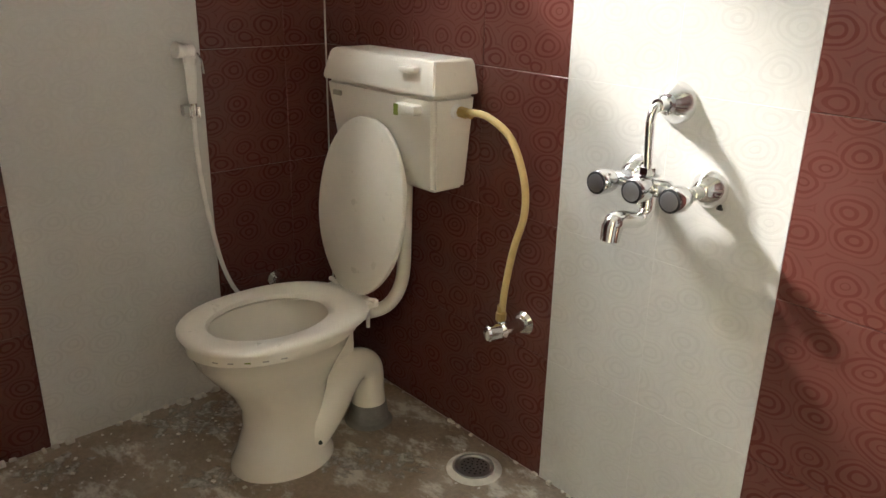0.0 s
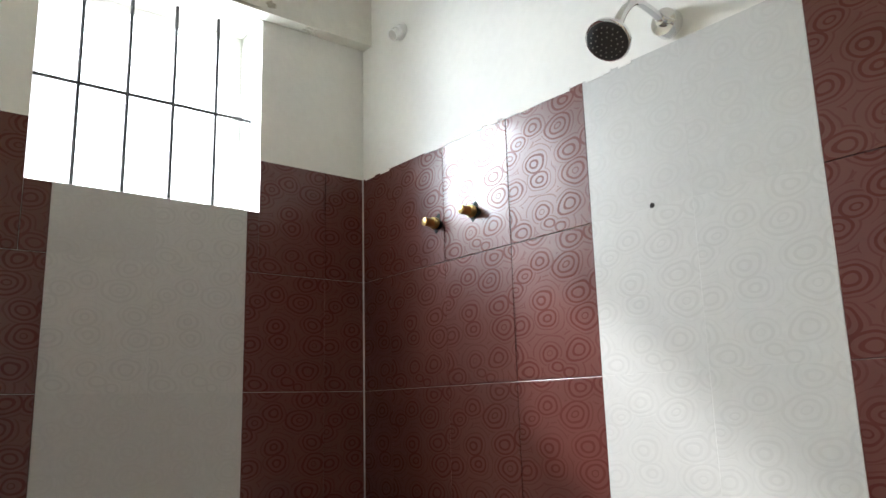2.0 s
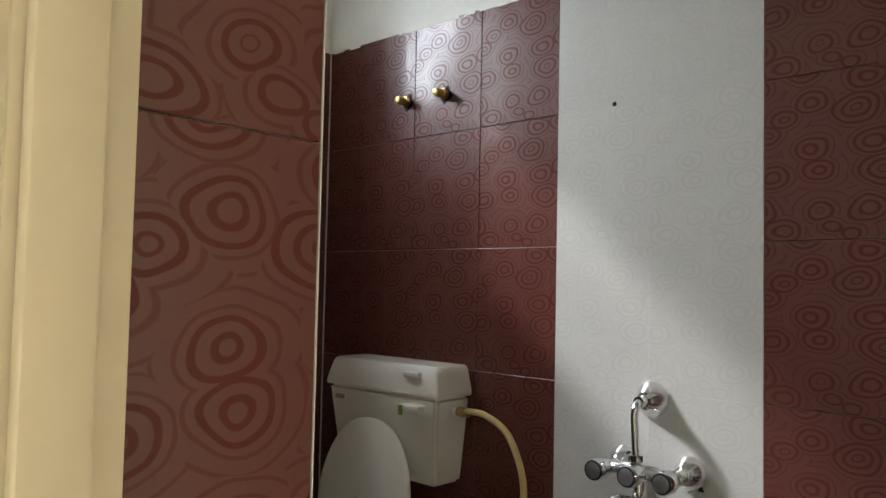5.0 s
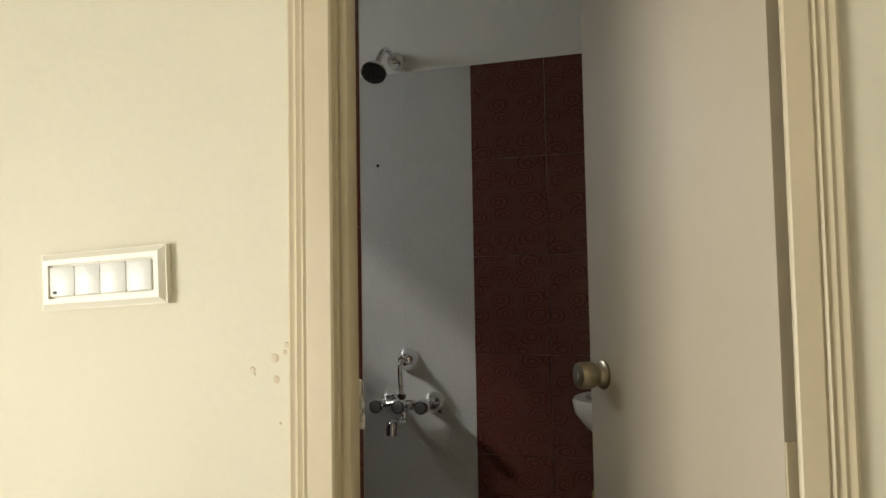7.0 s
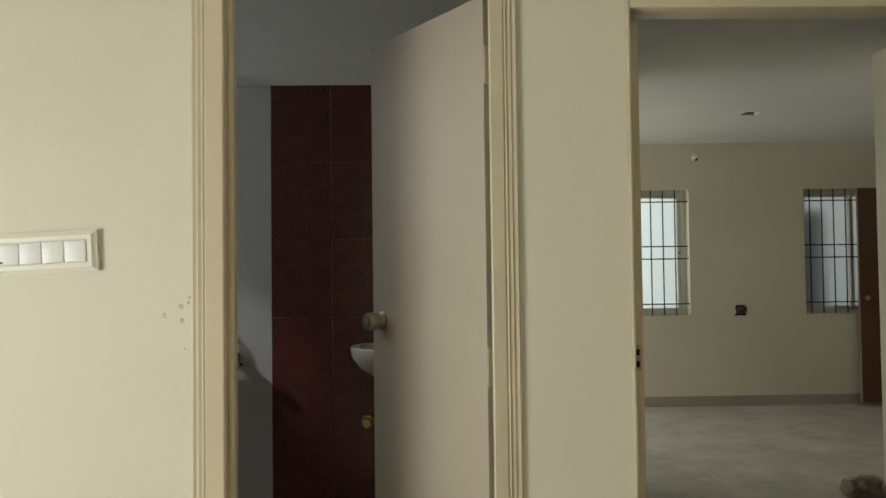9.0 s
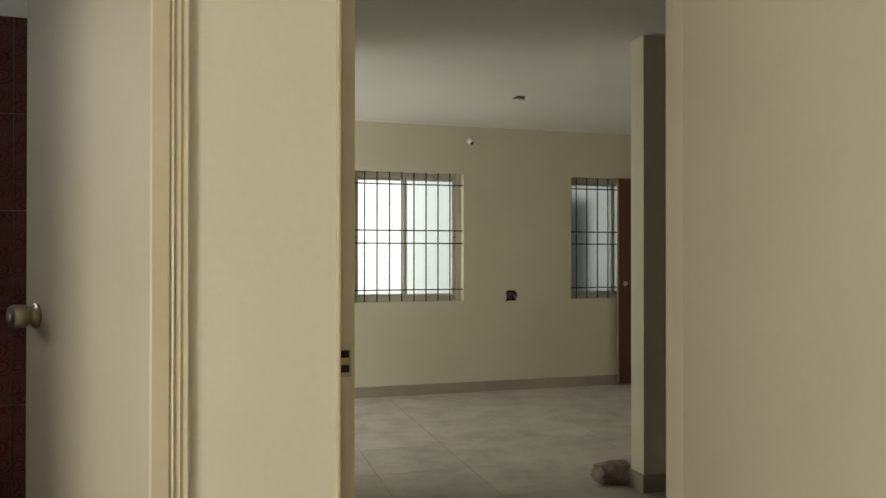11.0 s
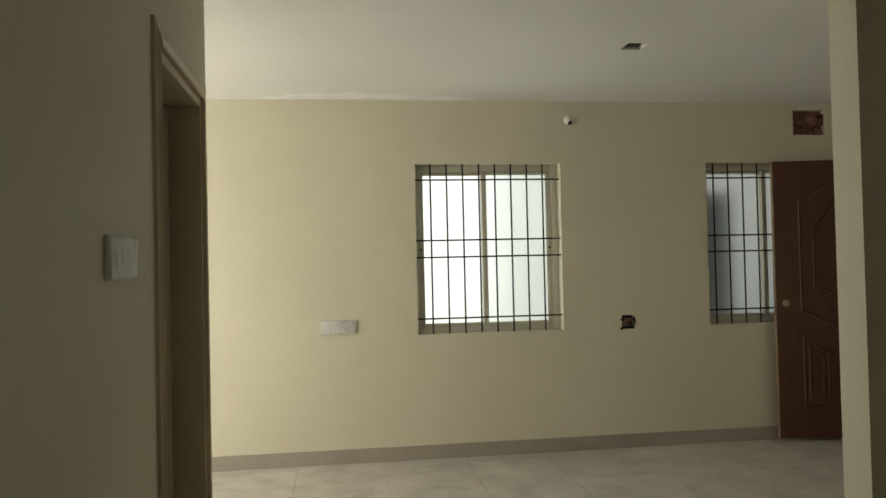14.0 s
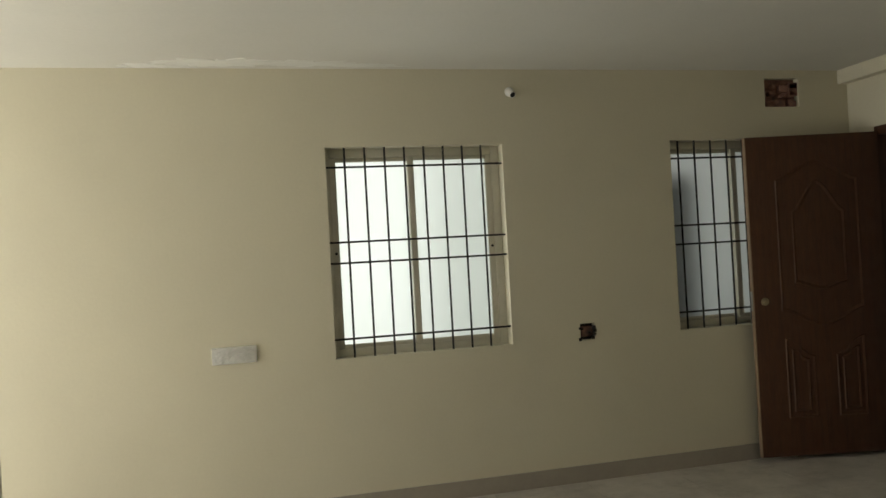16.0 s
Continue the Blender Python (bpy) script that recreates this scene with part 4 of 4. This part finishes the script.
    lathe(bm, (0.0, y + 0.26, 0.35), (1, 0, 0), [(0, 0.028), (0.006, 0.027), (0.012, 0.012), (0.05, 0.012)], 20)
    part("wall_valve", bm, CHROME, s)


def floor_drain():
    d = thing("floor_drain", "round perforated steel floor drain in cement", "drain")
    c = (0.893, -0.118)
    bm = bmesh.new()
    lathe(bm, (*c, 0.0), (0, 0, 1), [(0, 0.082), (0.004, 0.076), (0.008, 0.064), (0.004, 0.060)], 32)
    part("cement_ring", bm, PUTTY, d, "pale cement ring")
    bm = bmesh.new()
    lathe(bm, (*c, 0.005), (0, 0, 1), [(0, 0.058), (0.006, 0.058), (0.007, 0.050), (0.003, 0.046), (0.002, 0.01)], 32)
    plate = part("grating", bm, STEEL, d)
    bm = bmesh.new()
    for r, n in ((0.012, 5), (0.024, 10), (0.036, 14)):
        for k in range(n):
            a = 2 * math.pi * k / n + r * 30
            lathe(bm, (c[0] + r * math.cos(a), c[1] + r * math.sin(a), 0.0062), (0, 0, 1), [(0, 0.0028), (0.0022, 0.0028)], 8)
    part("holes", bm, RUBBER, plate)


def basin():
    b = thing("wash_basin", "white ceramic wall-hung wash basin", "wash basin")
    cx, cy = 2.245, -0.20
    b.location.z = 0.03
    rows = [(0.80, 0.05, 0.05, 0.17), (0.83, 0.11, 0.10, 0.19), (0.88, 0.185, 0.155, 0.195), (0.93, 0.222, 0.195, 0.197), (0.972, 0.230, 0.205, 0.198), (0.980, 0.224, 0.200, 0.196), (0.980, 0.185, 0.155, 0.11), (0.955, 0.175, 0.145, 0.10), (0.90, 0.13, 0.11, 0.08), (0.875, 0.05, 0.05, 0.05)]
    bm = bmesh.new()
    loft(bm, [oval(cx, cy, z, rx, ry, 40, back, 2.3) for z, rx, ry, back in rows])
    part("bowl", bm, CERAMIC, b, smooth=50)
    bm = bmesh.new()
    lathe(bm, (cx, -0.07, 0.975), (0, 0, 1), [(0, 0.02), (0.01, 0.018), (0.06, 0.014)], 16)
    tube(bm, [(cx, -0.07, 1.03), (cx, -0.10, 1.055), (cx, -0.16, 1.05), (cx, -0.18, 1.03)], 0.010, 12, 5)
    part("tap", bm, CHROME, b)
    part("waste_pipe", tube(bmesh.new(), [(cx, cy, 0.81), (cx, cy, 0.62), (cx, -0.13, 0.56), (cx, 0.0, 0.56)], 0.017, 12, 6), WHITE_PLASTIC, b)
    bm = bmesh.new()
    lathe(bm, (2.075, 0.0, 0.60), (0, -1, 0), [(0, 0.03), (0.008, 0.028), (0.012, 0.013), (0.05, 0.013), (0.055, 0.02), (0.075, 0.02)], 18)
    part("angle_valve", bm, BRASS, b, "brass angle valve")


def brass_stub(x, label):
    s = thing("brass_tap_stub", label, "pipe stub", group="brass pipe stubs")
    bm = bmesh.new()
    lathe(bm, (x, 0.03, 2.012), (0, -1, 0), [(0, 0.014), (0.035, 0.014), (0.037, 0.019), (0.05, 0.019), (0.052, 0.0135), (0.082, 0.0135), (0.084, 0.009)], 10)
    part("nipple", bm, BRASS, s)
    chips = random.Random(round(x * 100))
    bm = bmesh.new()
    ring = []
    for k in range(24):
        a = 2 * math.pi * k / 24
        d = 0.021 * (1.0 + 0.55 * abs(math.cos(2 * a + 0.6)) ** 3 + chips.uniform(-0.12, 0.12))
        ring.append((d * math.cos(a), d * math.sin(a)))
    loft(bm, [[(x + u, -0.0002, 2.012 + w) for u, w in ring], [(x + u * 0.94, -0.0016, 2.012 + w * 0.94) for u, w in ring]])
    part("torn_edge", bm, DARK, s, "dark torn edge of the pipe hole")
    bm = boxes(((x - 0.022, -0.018, 2.006), (x + 0.022, -0.010, 2.018)), bevel=0.002)
    part("collar", bm, BRASS, s)


def socket_plate(name, label, x0, x1, z0, z1, pins):
    s = thing(name, label, "socket")
    part("cover", boxes(((x0, -0.016, z0), (x1, 0.006, z1)), bevel=0.006), WHITE_PLASTIC, s)
    cx, cz = (x0 + x1) / 2, (z0 + z1) / 2
    part("face", boxes(((x0 + 0.02, -0.019, z0 + 0.025), (x1 - 0.02, -0.015, z1 - 0.025)), bevel=0.002), WHITE_PLASTIC, s)
    for dx, dz, r in pins:
        bm = bmesh.new()
        lathe(bm, (cx + dx, -0.0185, cz + dz), (0, -1, 0), [(0, r), (0.001, r)], 12)
        part("pin_hole", bm, RUBBER, s)


toilet()
cistern()
supply_hose()
mixer()
shower()
health_faucet()
floor_drain()
basin()
brass_stub(0.424, "brass pipe stub from a torn hole in red tiles")
brass_stub(0.600, "brass pipe stub from a torn hole in red tiles")
socket_plate("power_socket", "white three-pin socket high on the plaster", 0.925, 1.015, 2.66, 2.80, ((0, 0.018, 0.006), (-0.014, -0.012, 0.0045), (0.014, -0.012, 0.0045)))
bm = bmesh.new()
lathe(bm, (1.221, 0.0, 1.89), (0, -1, 0), [(0, 0.007), (0.001, 0.006)], 8)
tagged(new("screw_hole", mesh_of(bm, "screw_hole", DARK)), "small dark drilled hole in the white tile", "hole")


# ---- switches and small wall things ----
def switch_plate():
    s = thing("switch_plate", "cream wall plate with a row of white switches", "switch plate", (1.216, BED, 1.352))
    s.matrix_world = pose(1.216, BED, 1.348, 0, -2.6, 0)
    w, h = 0.285, 0.108
    bm = boxes(((0, -0.014, 0), (w, 0.0, h)))
    part("plate", bm, SWITCH_CREAM, s)
    rim = bmesh.new()
    a, b = [(0, 0), (w, 0), (w, h), (0, h)], [(0.012, 0.012), (w - 0.012, 0.012), (w - 0.012, h - 0.012), (0.012, h - 0.012)]
    c = [(0.022, 0.022), (w - 0.022, 0.022), (w - 0.022, h - 0.022), (0.022, h - 0.022)]
    loft(rim, [[(x, -0.013, z) for x, z in a], [(x, -0.022, z) for x, z in b], [(x, -0.022, z) for x, z in c], [(x, -0.015, z) for x, z in c]], cap=False)
    part("rim", rim, SWITCH_CREAM, s, smooth=20)
    for k in range(4):
        x = 0.027 + k * 0.0585
        bm = boxes(((x, -0.022, 0.026), (x + 0.055, -0.014, h - 0.026)), bevel=0.0025)
        bmesh.ops.rotate(bm, verts=bm.verts[:], cent=(x + 0.027, -0.016, h / 2), matrix=Matrix.Rotation(radians(3.5 if k < 3 else 0), 3, "Z"))
        part("rocker", bm, WHITE_PLASTIC, s)
    part("indicator", boxes(((0.031, -0.0232, 0.031), (0.043, -0.021, 0.036))), RUBBER, s)
    return s


def low_socket():
    s = thing("wall_socket", "cream wall socket with a white switch", "socket", (1.108, BED, 0.758))
    w, h = 0.112, 0.13
    part("plate", boxes(((0, -0.016, 0), (w, 0.0, h)), bevel=0.008), SWITCH_CREAM, s)
    part("switch", boxes(((0.018, -0.021, 0.025), (0.044, -0.014, h - 0.025)), bevel=0.002), WHITE_PLASTIC, s)
    part("socket_face", boxes(((0.048, -0.019, 0.025), (0.096, -0.014, h - 0.025)), bevel=0.002), WHITE_PLASTIC, s)
    for dx, dz, r in ((0, 0.018, 0.006), (-0.011, -0.012, 0.004), (0.011, -0.012, 0.004)):
        bm = bmesh.new()
        lathe(bm, (0.072 + dx, -0.0185, h / 2 + dz), (0, -1, 0), [(0, r), (0.001, r)], 10)
        part("pin_hole", bm, RUBBER, s)


def film_plate(name, label, m, w, h):
    """A plate still wrapped in crinkled film; local x along the wall, -y off it."""
    s = thing(name, label, "switch plate")
    s.matrix_world = m
    part("plate", boxes(((0, -0.012, 0), (w, 0.0, h)), bevel=0.005), WHITE_PLASTIC, s)
    for k in range(3):
        part("module", boxes(((w * (0.2 + 0.2 * k), -0.016, h * 0.28), (w * (0.38 + 0.2 * k), -0.012, h * 0.72)), bevel=0.002), WHITE_PLASTIC, s)
    bm = bmesh.new()
    r = random.Random(9)
    nx, nz = 18, 10
    grid = [[bm.verts.new((-0.003 + (w + 0.006) * i / nx, -0.018 - 0.002 * r.random() * (0 < i < nx and 0 < k < nz), -0.003 + (h + 0.006) * k / nz)) for i in range(nx + 1)] for k in range(nz + 1)]
    for k in range(nz):
        for i in range(nx):
            bm.faces.new((grid[k][i], grid[k][i + 1], grid[k + 1][i + 1], grid[k + 1][i]))
    ext = bmesh.ops.extrude_edge_only(bm, edges=[e for e in bm.edges if e.is_boundary])
    for v in [g for g in ext["geom"] if isinstance(g, bmesh.types.BMVert)]:
        v.co.y = -0.001
    part("plastic_film", bm, FILM, s, "crinkled clear film", None)


def lamp_holder(name, m, mouth=True):
    """An angled batten holder: base plate and tilted cup with a dark mouth."""
    s = thing(name, "white angled batten lamp holder without a bulb", "lamp holder", group="lamp holders")
    s.matrix_world = m
    bm = bmesh.new()
    lathe(bm, (0, 0, 0), (0, -1, 0), [(0, 0.031), (0.005, 0.031), (0.011, 0.025), (0.016, 0.019)], 24)
    part("base", bm, WHITE_PLASTIC, s)
    way = Vector((0.15, -1, -0.75)).normalized()
    bm = bmesh.new()
    lathe(bm, (0, -0.008, 0.0), way, [(0, 0.018), (0.02, 0.021), (0.046, 0.0205), (0.048, 0.0175), (0.03, 0.0165)], 24)
    cup = part("cup", bm, WHITE_PLASTIC, s)
    bm = bmesh.new()
    lathe(bm, Vector((0, -0.008, 0)) + way * 0.034, way, [(0, 0.0168), (0.012, 0.0168)], 20)
    part("mouth", bm, RUBBER if mouth else PUTTY, cup)


switch_plate()
low_socket()
film_plate("passage_switch", "passage switch plate wrapped in crinkled plastic film", pose(PASS, 0.154, 1.373, 0, 0, 90), 0.255, 0.10)
film_plate("hall_socket_plate", "long white wall plate still in plastic film", pose(3.204, FAR, 0.906, 0, 0, 0), 0.242, 0.092)
lamp_holder("lamp_holder", pose(5.068, FAR, 2.455))
lamp_holder("lamp_holder", pose(0.245, 0.006, 2.745), False)
lamp_holder("lamp_holder", pose(PASS, 1.22, 2.50, 0, 0, 90))

bm = bmesh.new()
for x, z, r in ((1.668, 1.241, 0.006), (1.672, 1.233, 0.003), (1.712, 1.262, 0.009), (1.716, 1.225, 0.008), (1.735, 1.285, 0.006), (1.732, 1.272, 0.005), (1.722, 1.15, 0.003)):
    lathe(bm, (x, BED, z), (rnd.uniform(-0.1, 0.1), -1, 0), [(0, r), (0.0009, r * rnd.uniform(0.4, 0.8))], 7)
tagged(new("wall_chips", mesh_of(bm, "wall_chips", TRIM_PAINT)), "small chipped spots in the cream wall paint", "paint chips", kind="stuff")

# sacking lump by the stub wall
bm = bmesh.new()
bmesh.ops.create_icosphere(bm, subdivisions=4, radius=1)
for v in bm.verts:
    d = 1 + 0.28 * noise.noise(v.co * 1.6) + 0.12 * noise.noise(v.co * 4.5)
    v.co = Vector((4.955 + 0.13 * v.co.x * d, 0.80 + 0.10 * v.co.y * d, FLOOR + max(0.0, 0.058 + 0.075 * v.co.z * d)))
tagged(new("sacking", mesh_of(bm, "sacking", SACK, 60)), "crumpled grey-brown sacking lump on the hall floor", "sack")


def ragged_patch(name, label, spot, rx, ry, material, seed, thick=0.0015):
    """Thin patch with a torn outline; spot(u, v, d): the place u, v on the surface and d off it."""
    bm = bmesh.new()
    ring, top = [], []
    for i in range(72):
        a = 2 * math.pi * i / 72
        d = 1 + 0.6 * noise.noise((3 * math.cos(a) + seed, 3 * math.sin(a), seed * 0.7)) + 0.35 * noise.noise((9 * math.cos(a), 9 * math.sin(a) + seed, 2.0))
        u, v = rx * d * math.cos(a), ry * d * math.sin(a)
        ring.append(spot(u, v, 0.0))
        top.append(spot(u * 0.95, v * 0.95, thick))
    loft(bm, [ring, top])
    tagged(new(name, mesh_of(bm, name, material)), label, "plaster", kind="stuff")


# peeled plaster on the bathroom beam; white patches paint reflected light along the hall ceiling
for k, (y, z, ry, rz) in enumerate(((-0.47, 3.02, 0.05, 0.014), (-0.42, 2.995, 0.03, 0.016), (-0.52, 3.035, 0.03, 0.008), (-0.98, 3.0, 0.07, 0.006), (-0.80, 2.775, 0.05, 0.004), (-0.55, 2.776, 0.09, 0.005), (-0.40, 2.80, 0.02, 0.012))):
    ragged_patch("peeled_patch", "peeled brownish patch in the plastered beam", lambda u, v, d: (0.055 + d, y + u, z + v), ry, rz, PEELED, 3.1 * k + 1)
for k, (x, y, rx, ry) in enumerate(((4.16, 3.79, 0.2, 0.045), (3.78, 3.745, 0.26, 0.065), (3.35, 3.73, 0.34, 0.075), (3.0, 3.80, 0.2, 0.035))):
    ragged_patch("light_streak_patch", "painted streak of reflected light where ceiling meets wall", lambda u, v, d: (x + u, min(FAR - 0.002, y + v), HALL_TOP - d), rx, ry, STREAK_WHITE, 5.3 * k + 2, 0.002 + 0.0015 * k)

# debris on the bathroom floor
bm = bmesh.new()
r = random.Random(12)
for _ in range(150):
    x, y = (r.uniform(0.02, 0.45), r.uniform(-1.4, -0.45)) if r.random() < 0.7 else (r.uniform(0.3, 1.6), r.uniform(-0.9, -0.05))
    if (x - 0.475) ** 2 + (y + 0.5) ** 2 < 0.03:
        continue
    s = r.choice((0.002, 0.003, 0.003, 0.004, 0.006))
    k = len(bm.verts)
    box(bm, (-s, -s * 0.7, 0), (s, s * 0.7, s * 0.5))
    bm.verts.ensure_lookup_table()
    m = pose(x, y, 0.0, 0, 0, r.uniform(0, 180))
    for v in bm.verts[k:]:
        v.co = m @ v.co
tagged(new("plaster_crumbs", mesh_of(bm, "plaster_crumbs", PUTTY)), "white plaster crumbs scattered on the cement floor", "debris", kind="stuff")
# dried plaster smears on the bathroom floor
for cx, cy, rx, ry, turn in ((0.14, -0.62, 0.16, 0.10, 70), (0.22, -0.42, 0.10, 0.07, 20), (0.70, -0.30, 0.13, 0.06, 35), (0.62, -0.42, 0.07, 0.04, 10), (0.45, -0.72, 0.09, 0.05, 60), (1.15, -0.30, 0.12, 0.05, 15), (0.12, -1.05, 0.10, 0.06, 80)):
    bm = bmesh.new()
    ring, top = [], []
    for i in range(64):
        a = 2 * math.pi * i / 64
        d = 1 + 0.55 * noise.noise((3 * math.cos(a) + cx * 9, 3 * math.sin(a), cy * 7)) + 0.3 * noise.noise((9 * math.cos(a), 9 * math.sin(a) + cx, 2.0))
        p = Matrix.Rotation(radians(turn), 2) @ Vector((rx * d * math.cos(a), ry * d * math.sin(a)))
        top.append((cx + p.x * 0.94, cy + p.y * 0.94, 0.0012))
    bm.faces.new([bm.verts.new(c) for c in top])
    tagged(new("plaster_smear", mesh_of(bm, "plaster_smear", SMEAR)), "dried whitish plaster smear on the cement floor", "plaster", kind="stuff")
# ragged mortar along the foot of the tiles and over their top edge
bm = bmesh.new()
for k in range(45):
    x = r.uniform(0.05, 2.6)
    s = r.uniform(0.003, 0.010)
    box(bm, (x - s, -r.uniform(0.006, 0.016), -0.002), (x + s, 0.0, r.uniform(0.003, 0.011)), 0.002, 1)
for k in range(40):
    y = r.uniform(-1.4, 0)
    s = r.uniform(0.004, 0.014)
    box(bm, (0.0, y - s, -0.002), (r.uniform(0.008, 0.03), y + s, r.uniform(0.004, 0.014)), 0.002, 1)
tagged(new("mortar_line", mesh_of(bm, "mortar_line", PUTTY)), "ragged cement line where tiles meet the floor", "mortar", kind="stuff")
bm = bmesh.new()
for k in range(40):
    x = r.uniform(0.02, 1.2) if k < 14 else r.uniform(0.42, 0.95)
    s = r.uniform(0.008, 0.03)
    box(bm, (x - s, -r.uniform(0.0008, 0.0015), 2.258 - r.uniform(0, 0.004)), (x + s, 0.004, 2.264))
tagged(new("plaster_lip", mesh_of(bm, "plaster_lip", BATH_PLASTER)), "uneven plaster lip along the top of the tiles", "plaster", kind="stuff")


# ---- tiles, piece by piece ----
TILE_MESH = {}


def tile(parent, axis, u0, u1, z0, z1, material, face=0.0, thick=0.008, gap=0.0007):
    gap = 0.0001 if material is WHITE_TILE else gap
    w, h = round(u1 - u0 - 2 * gap, 4), round(z1 - z0 - 2 * gap, 4)
    key = (axis, w, h, material.name)
    if key not in TILE_MESH:
        bm = bmesh.new()
        e = 0.0003 if material is WHITE_TILE else 0.0012
        back = [(0, 0), (w, 0), (w, h), (0, h)]
        front = [(e, e), (w - e, e), (w - e, h - e), (e, h - e)]
        rows = [[(*p, thick) for p in back], [(*p, e * 0.6) for p in back], [(*p, 0.0) for p in front]]
        if axis == "y":
            loft(bm, [[(u, d, z) for u, z, d in r] for r in rows])
        else:
            loft(bm, [[(-d, u, z) for u, z, d in r] for r in rows])
        TILE_MESH[key] = mesh_of(bm, "tile", material)
    ob = new("tile", TILE_MESH[key])
    ob.parent = parent
    jog = random.Random(round(u0 * 977 + z0 * 613, 3)).uniform(-0.0006, 0.0006) * (material is not WHITE_TILE)
    ob.location = (u0 + gap, face + jog, z0 + gap) if axis == "y" else (face + jog, u0 + gap, z0 + gap)
    return ob


ROW = 0.377
slab("grout_bed", (0.0, 0.0045, 0.0), (2.64, 0.006, 2.262), GROUT)
slab("grout_bed", (-0.006, BATH_IN, 0.0), (-0.0045, 0.0, 2.086), GROUT)
slab("grout_bed", (1.04, 0.0012, 0.0), (1.616, 0.0045, 2.262), WHITE_GROUT)
slab("grout_bed", (-0.0045, -1.018, 0.0), (-0.0012, -0.444, 2.086), WHITE_GROUT)
slab("corner_joint", (0.0, -0.004, 0.0), (0.004, 0.0, 2.262), WHITE_GROUT)
columns = [0.0015, 0.166, 0.4575, 0.749, 1.04, 1.328, 1.616, 1.908, 2.20, 2.492, 2.64]
for u0, u1 in zip(columns, columns[1:]):
    for k in range(6):
        tile(wall_tap, "y", u0, u1, k * ROW, (k + 1) * ROW, WHITE_TILE if 1.0 < u0 < 1.5 else RED_TILE, 0.0, 0.0045)
rows_y = [-0.0015, -0.157, -0.444, -0.731, -1.018, -1.305, BATH_IN]
for y1, y0 in zip(rows_y, rows_y[1:]):
    m = WHITE_TILE if -0.8 < y1 < -0.4 else RED_TILE
    for k in range(6):
        z0, z1 = k * ROW, (k + 1) * ROW
        if k < 5:
            tile(wall_outer, "x", y0, y1, z0, z1, m, 0.0, 0.0045)
            continue
        for a, b, top in ((y0, min(y1, -1.089), z1), (max(y0, -1.089), min(y1, -0.402), 2.0848), (max(y0, -0.402), y1, z1)):
            if b - a > 0.004:
                tile(wall_outer, "x", a, b, z0, top, m, 0.0, 0.0045)
# tiled reveal of the bathroom doorway, and the wall beside it
for k in range(6):
    tile(wall_door, "x", -1.598, BATH_IN + 0.0085, k * ROW, min((k + 1) * ROW, 2.10), RED_TILE, 1.763, 0.006)
slab("grout_bed", (1.755, -1.598, 0.0), (1.757, BATH_IN + 0.0085, 2.10), WHITE_GROUT)
slab("corner_joint", (1.7555, BATH_IN + 0.0086, 0.0), (1.7632, BATH_IN + 0.0098, 2.10), WHITE_GROUT)
slab("tile_lining", (0.0, BATH_IN, 0.0), (1.755, BATH_IN + 0.008, 2.262), RED_TILE)
slab("tile_lining", (2.632, BATH_IN, 0.0), (2.640, 0.0, 2.262), RED_TILE)
slab("tile_lining", (1.04, BATH_IN + 0.008, 0.0), (1.616, BATH_IN + 0.011, 2.262), WHITE_TILE)
slab("tile_lining", (2.629, -1.018, 0.0), (2.632, -0.444, 2.262), WHITE_TILE)

# hall floor tiles
for i in range(13):
    for k in range(10):
        x0, y0 = 0.02 + i * 0.6, -1.66 + k * 0.6
        x1, y1 = min(x0 + 0.6, 7.575), min(y0 + 0.6, FAR)
        if (x1 <= 2.8 and y1 < 1.6) or x1 - x0 < 0.05 or y1 - y0 < 0.05:
            continue
        if x0 < 2.8 and y0 < 1.6:
            x0 = max(x0, 2.64)
        g = 0.0012
        key = ("floor", round(x1 - x0, 3), round(y1 - y0, 3))
        if key not in TILE_MESH:
            w, d = x1 - x0 - 2 * g, y1 - y0 - 2 * g
            e = 0.0015
            bm = bmesh.new()
            loft(bm, [[(0, 0, -0.006), (w, 0, -0.006), (w, d, -0.006), (0, d, -0.006)], [(0, 0, -e), (w, 0, -e), (w, d, -e), (0, d, -e)], [(e, e, 0), (w - e, e, 0), (w - e, d - e, 0), (e, d - e, 0)]])
            TILE_MESH[key] = mesh_of(bm, "floor_tile", FLOOR_TILE)
        ob = new("floor_tile", TILE_MESH[key])
        ob.parent = floor_hall
        ob.location = (x0 + g, y0 + g, FLOOR)
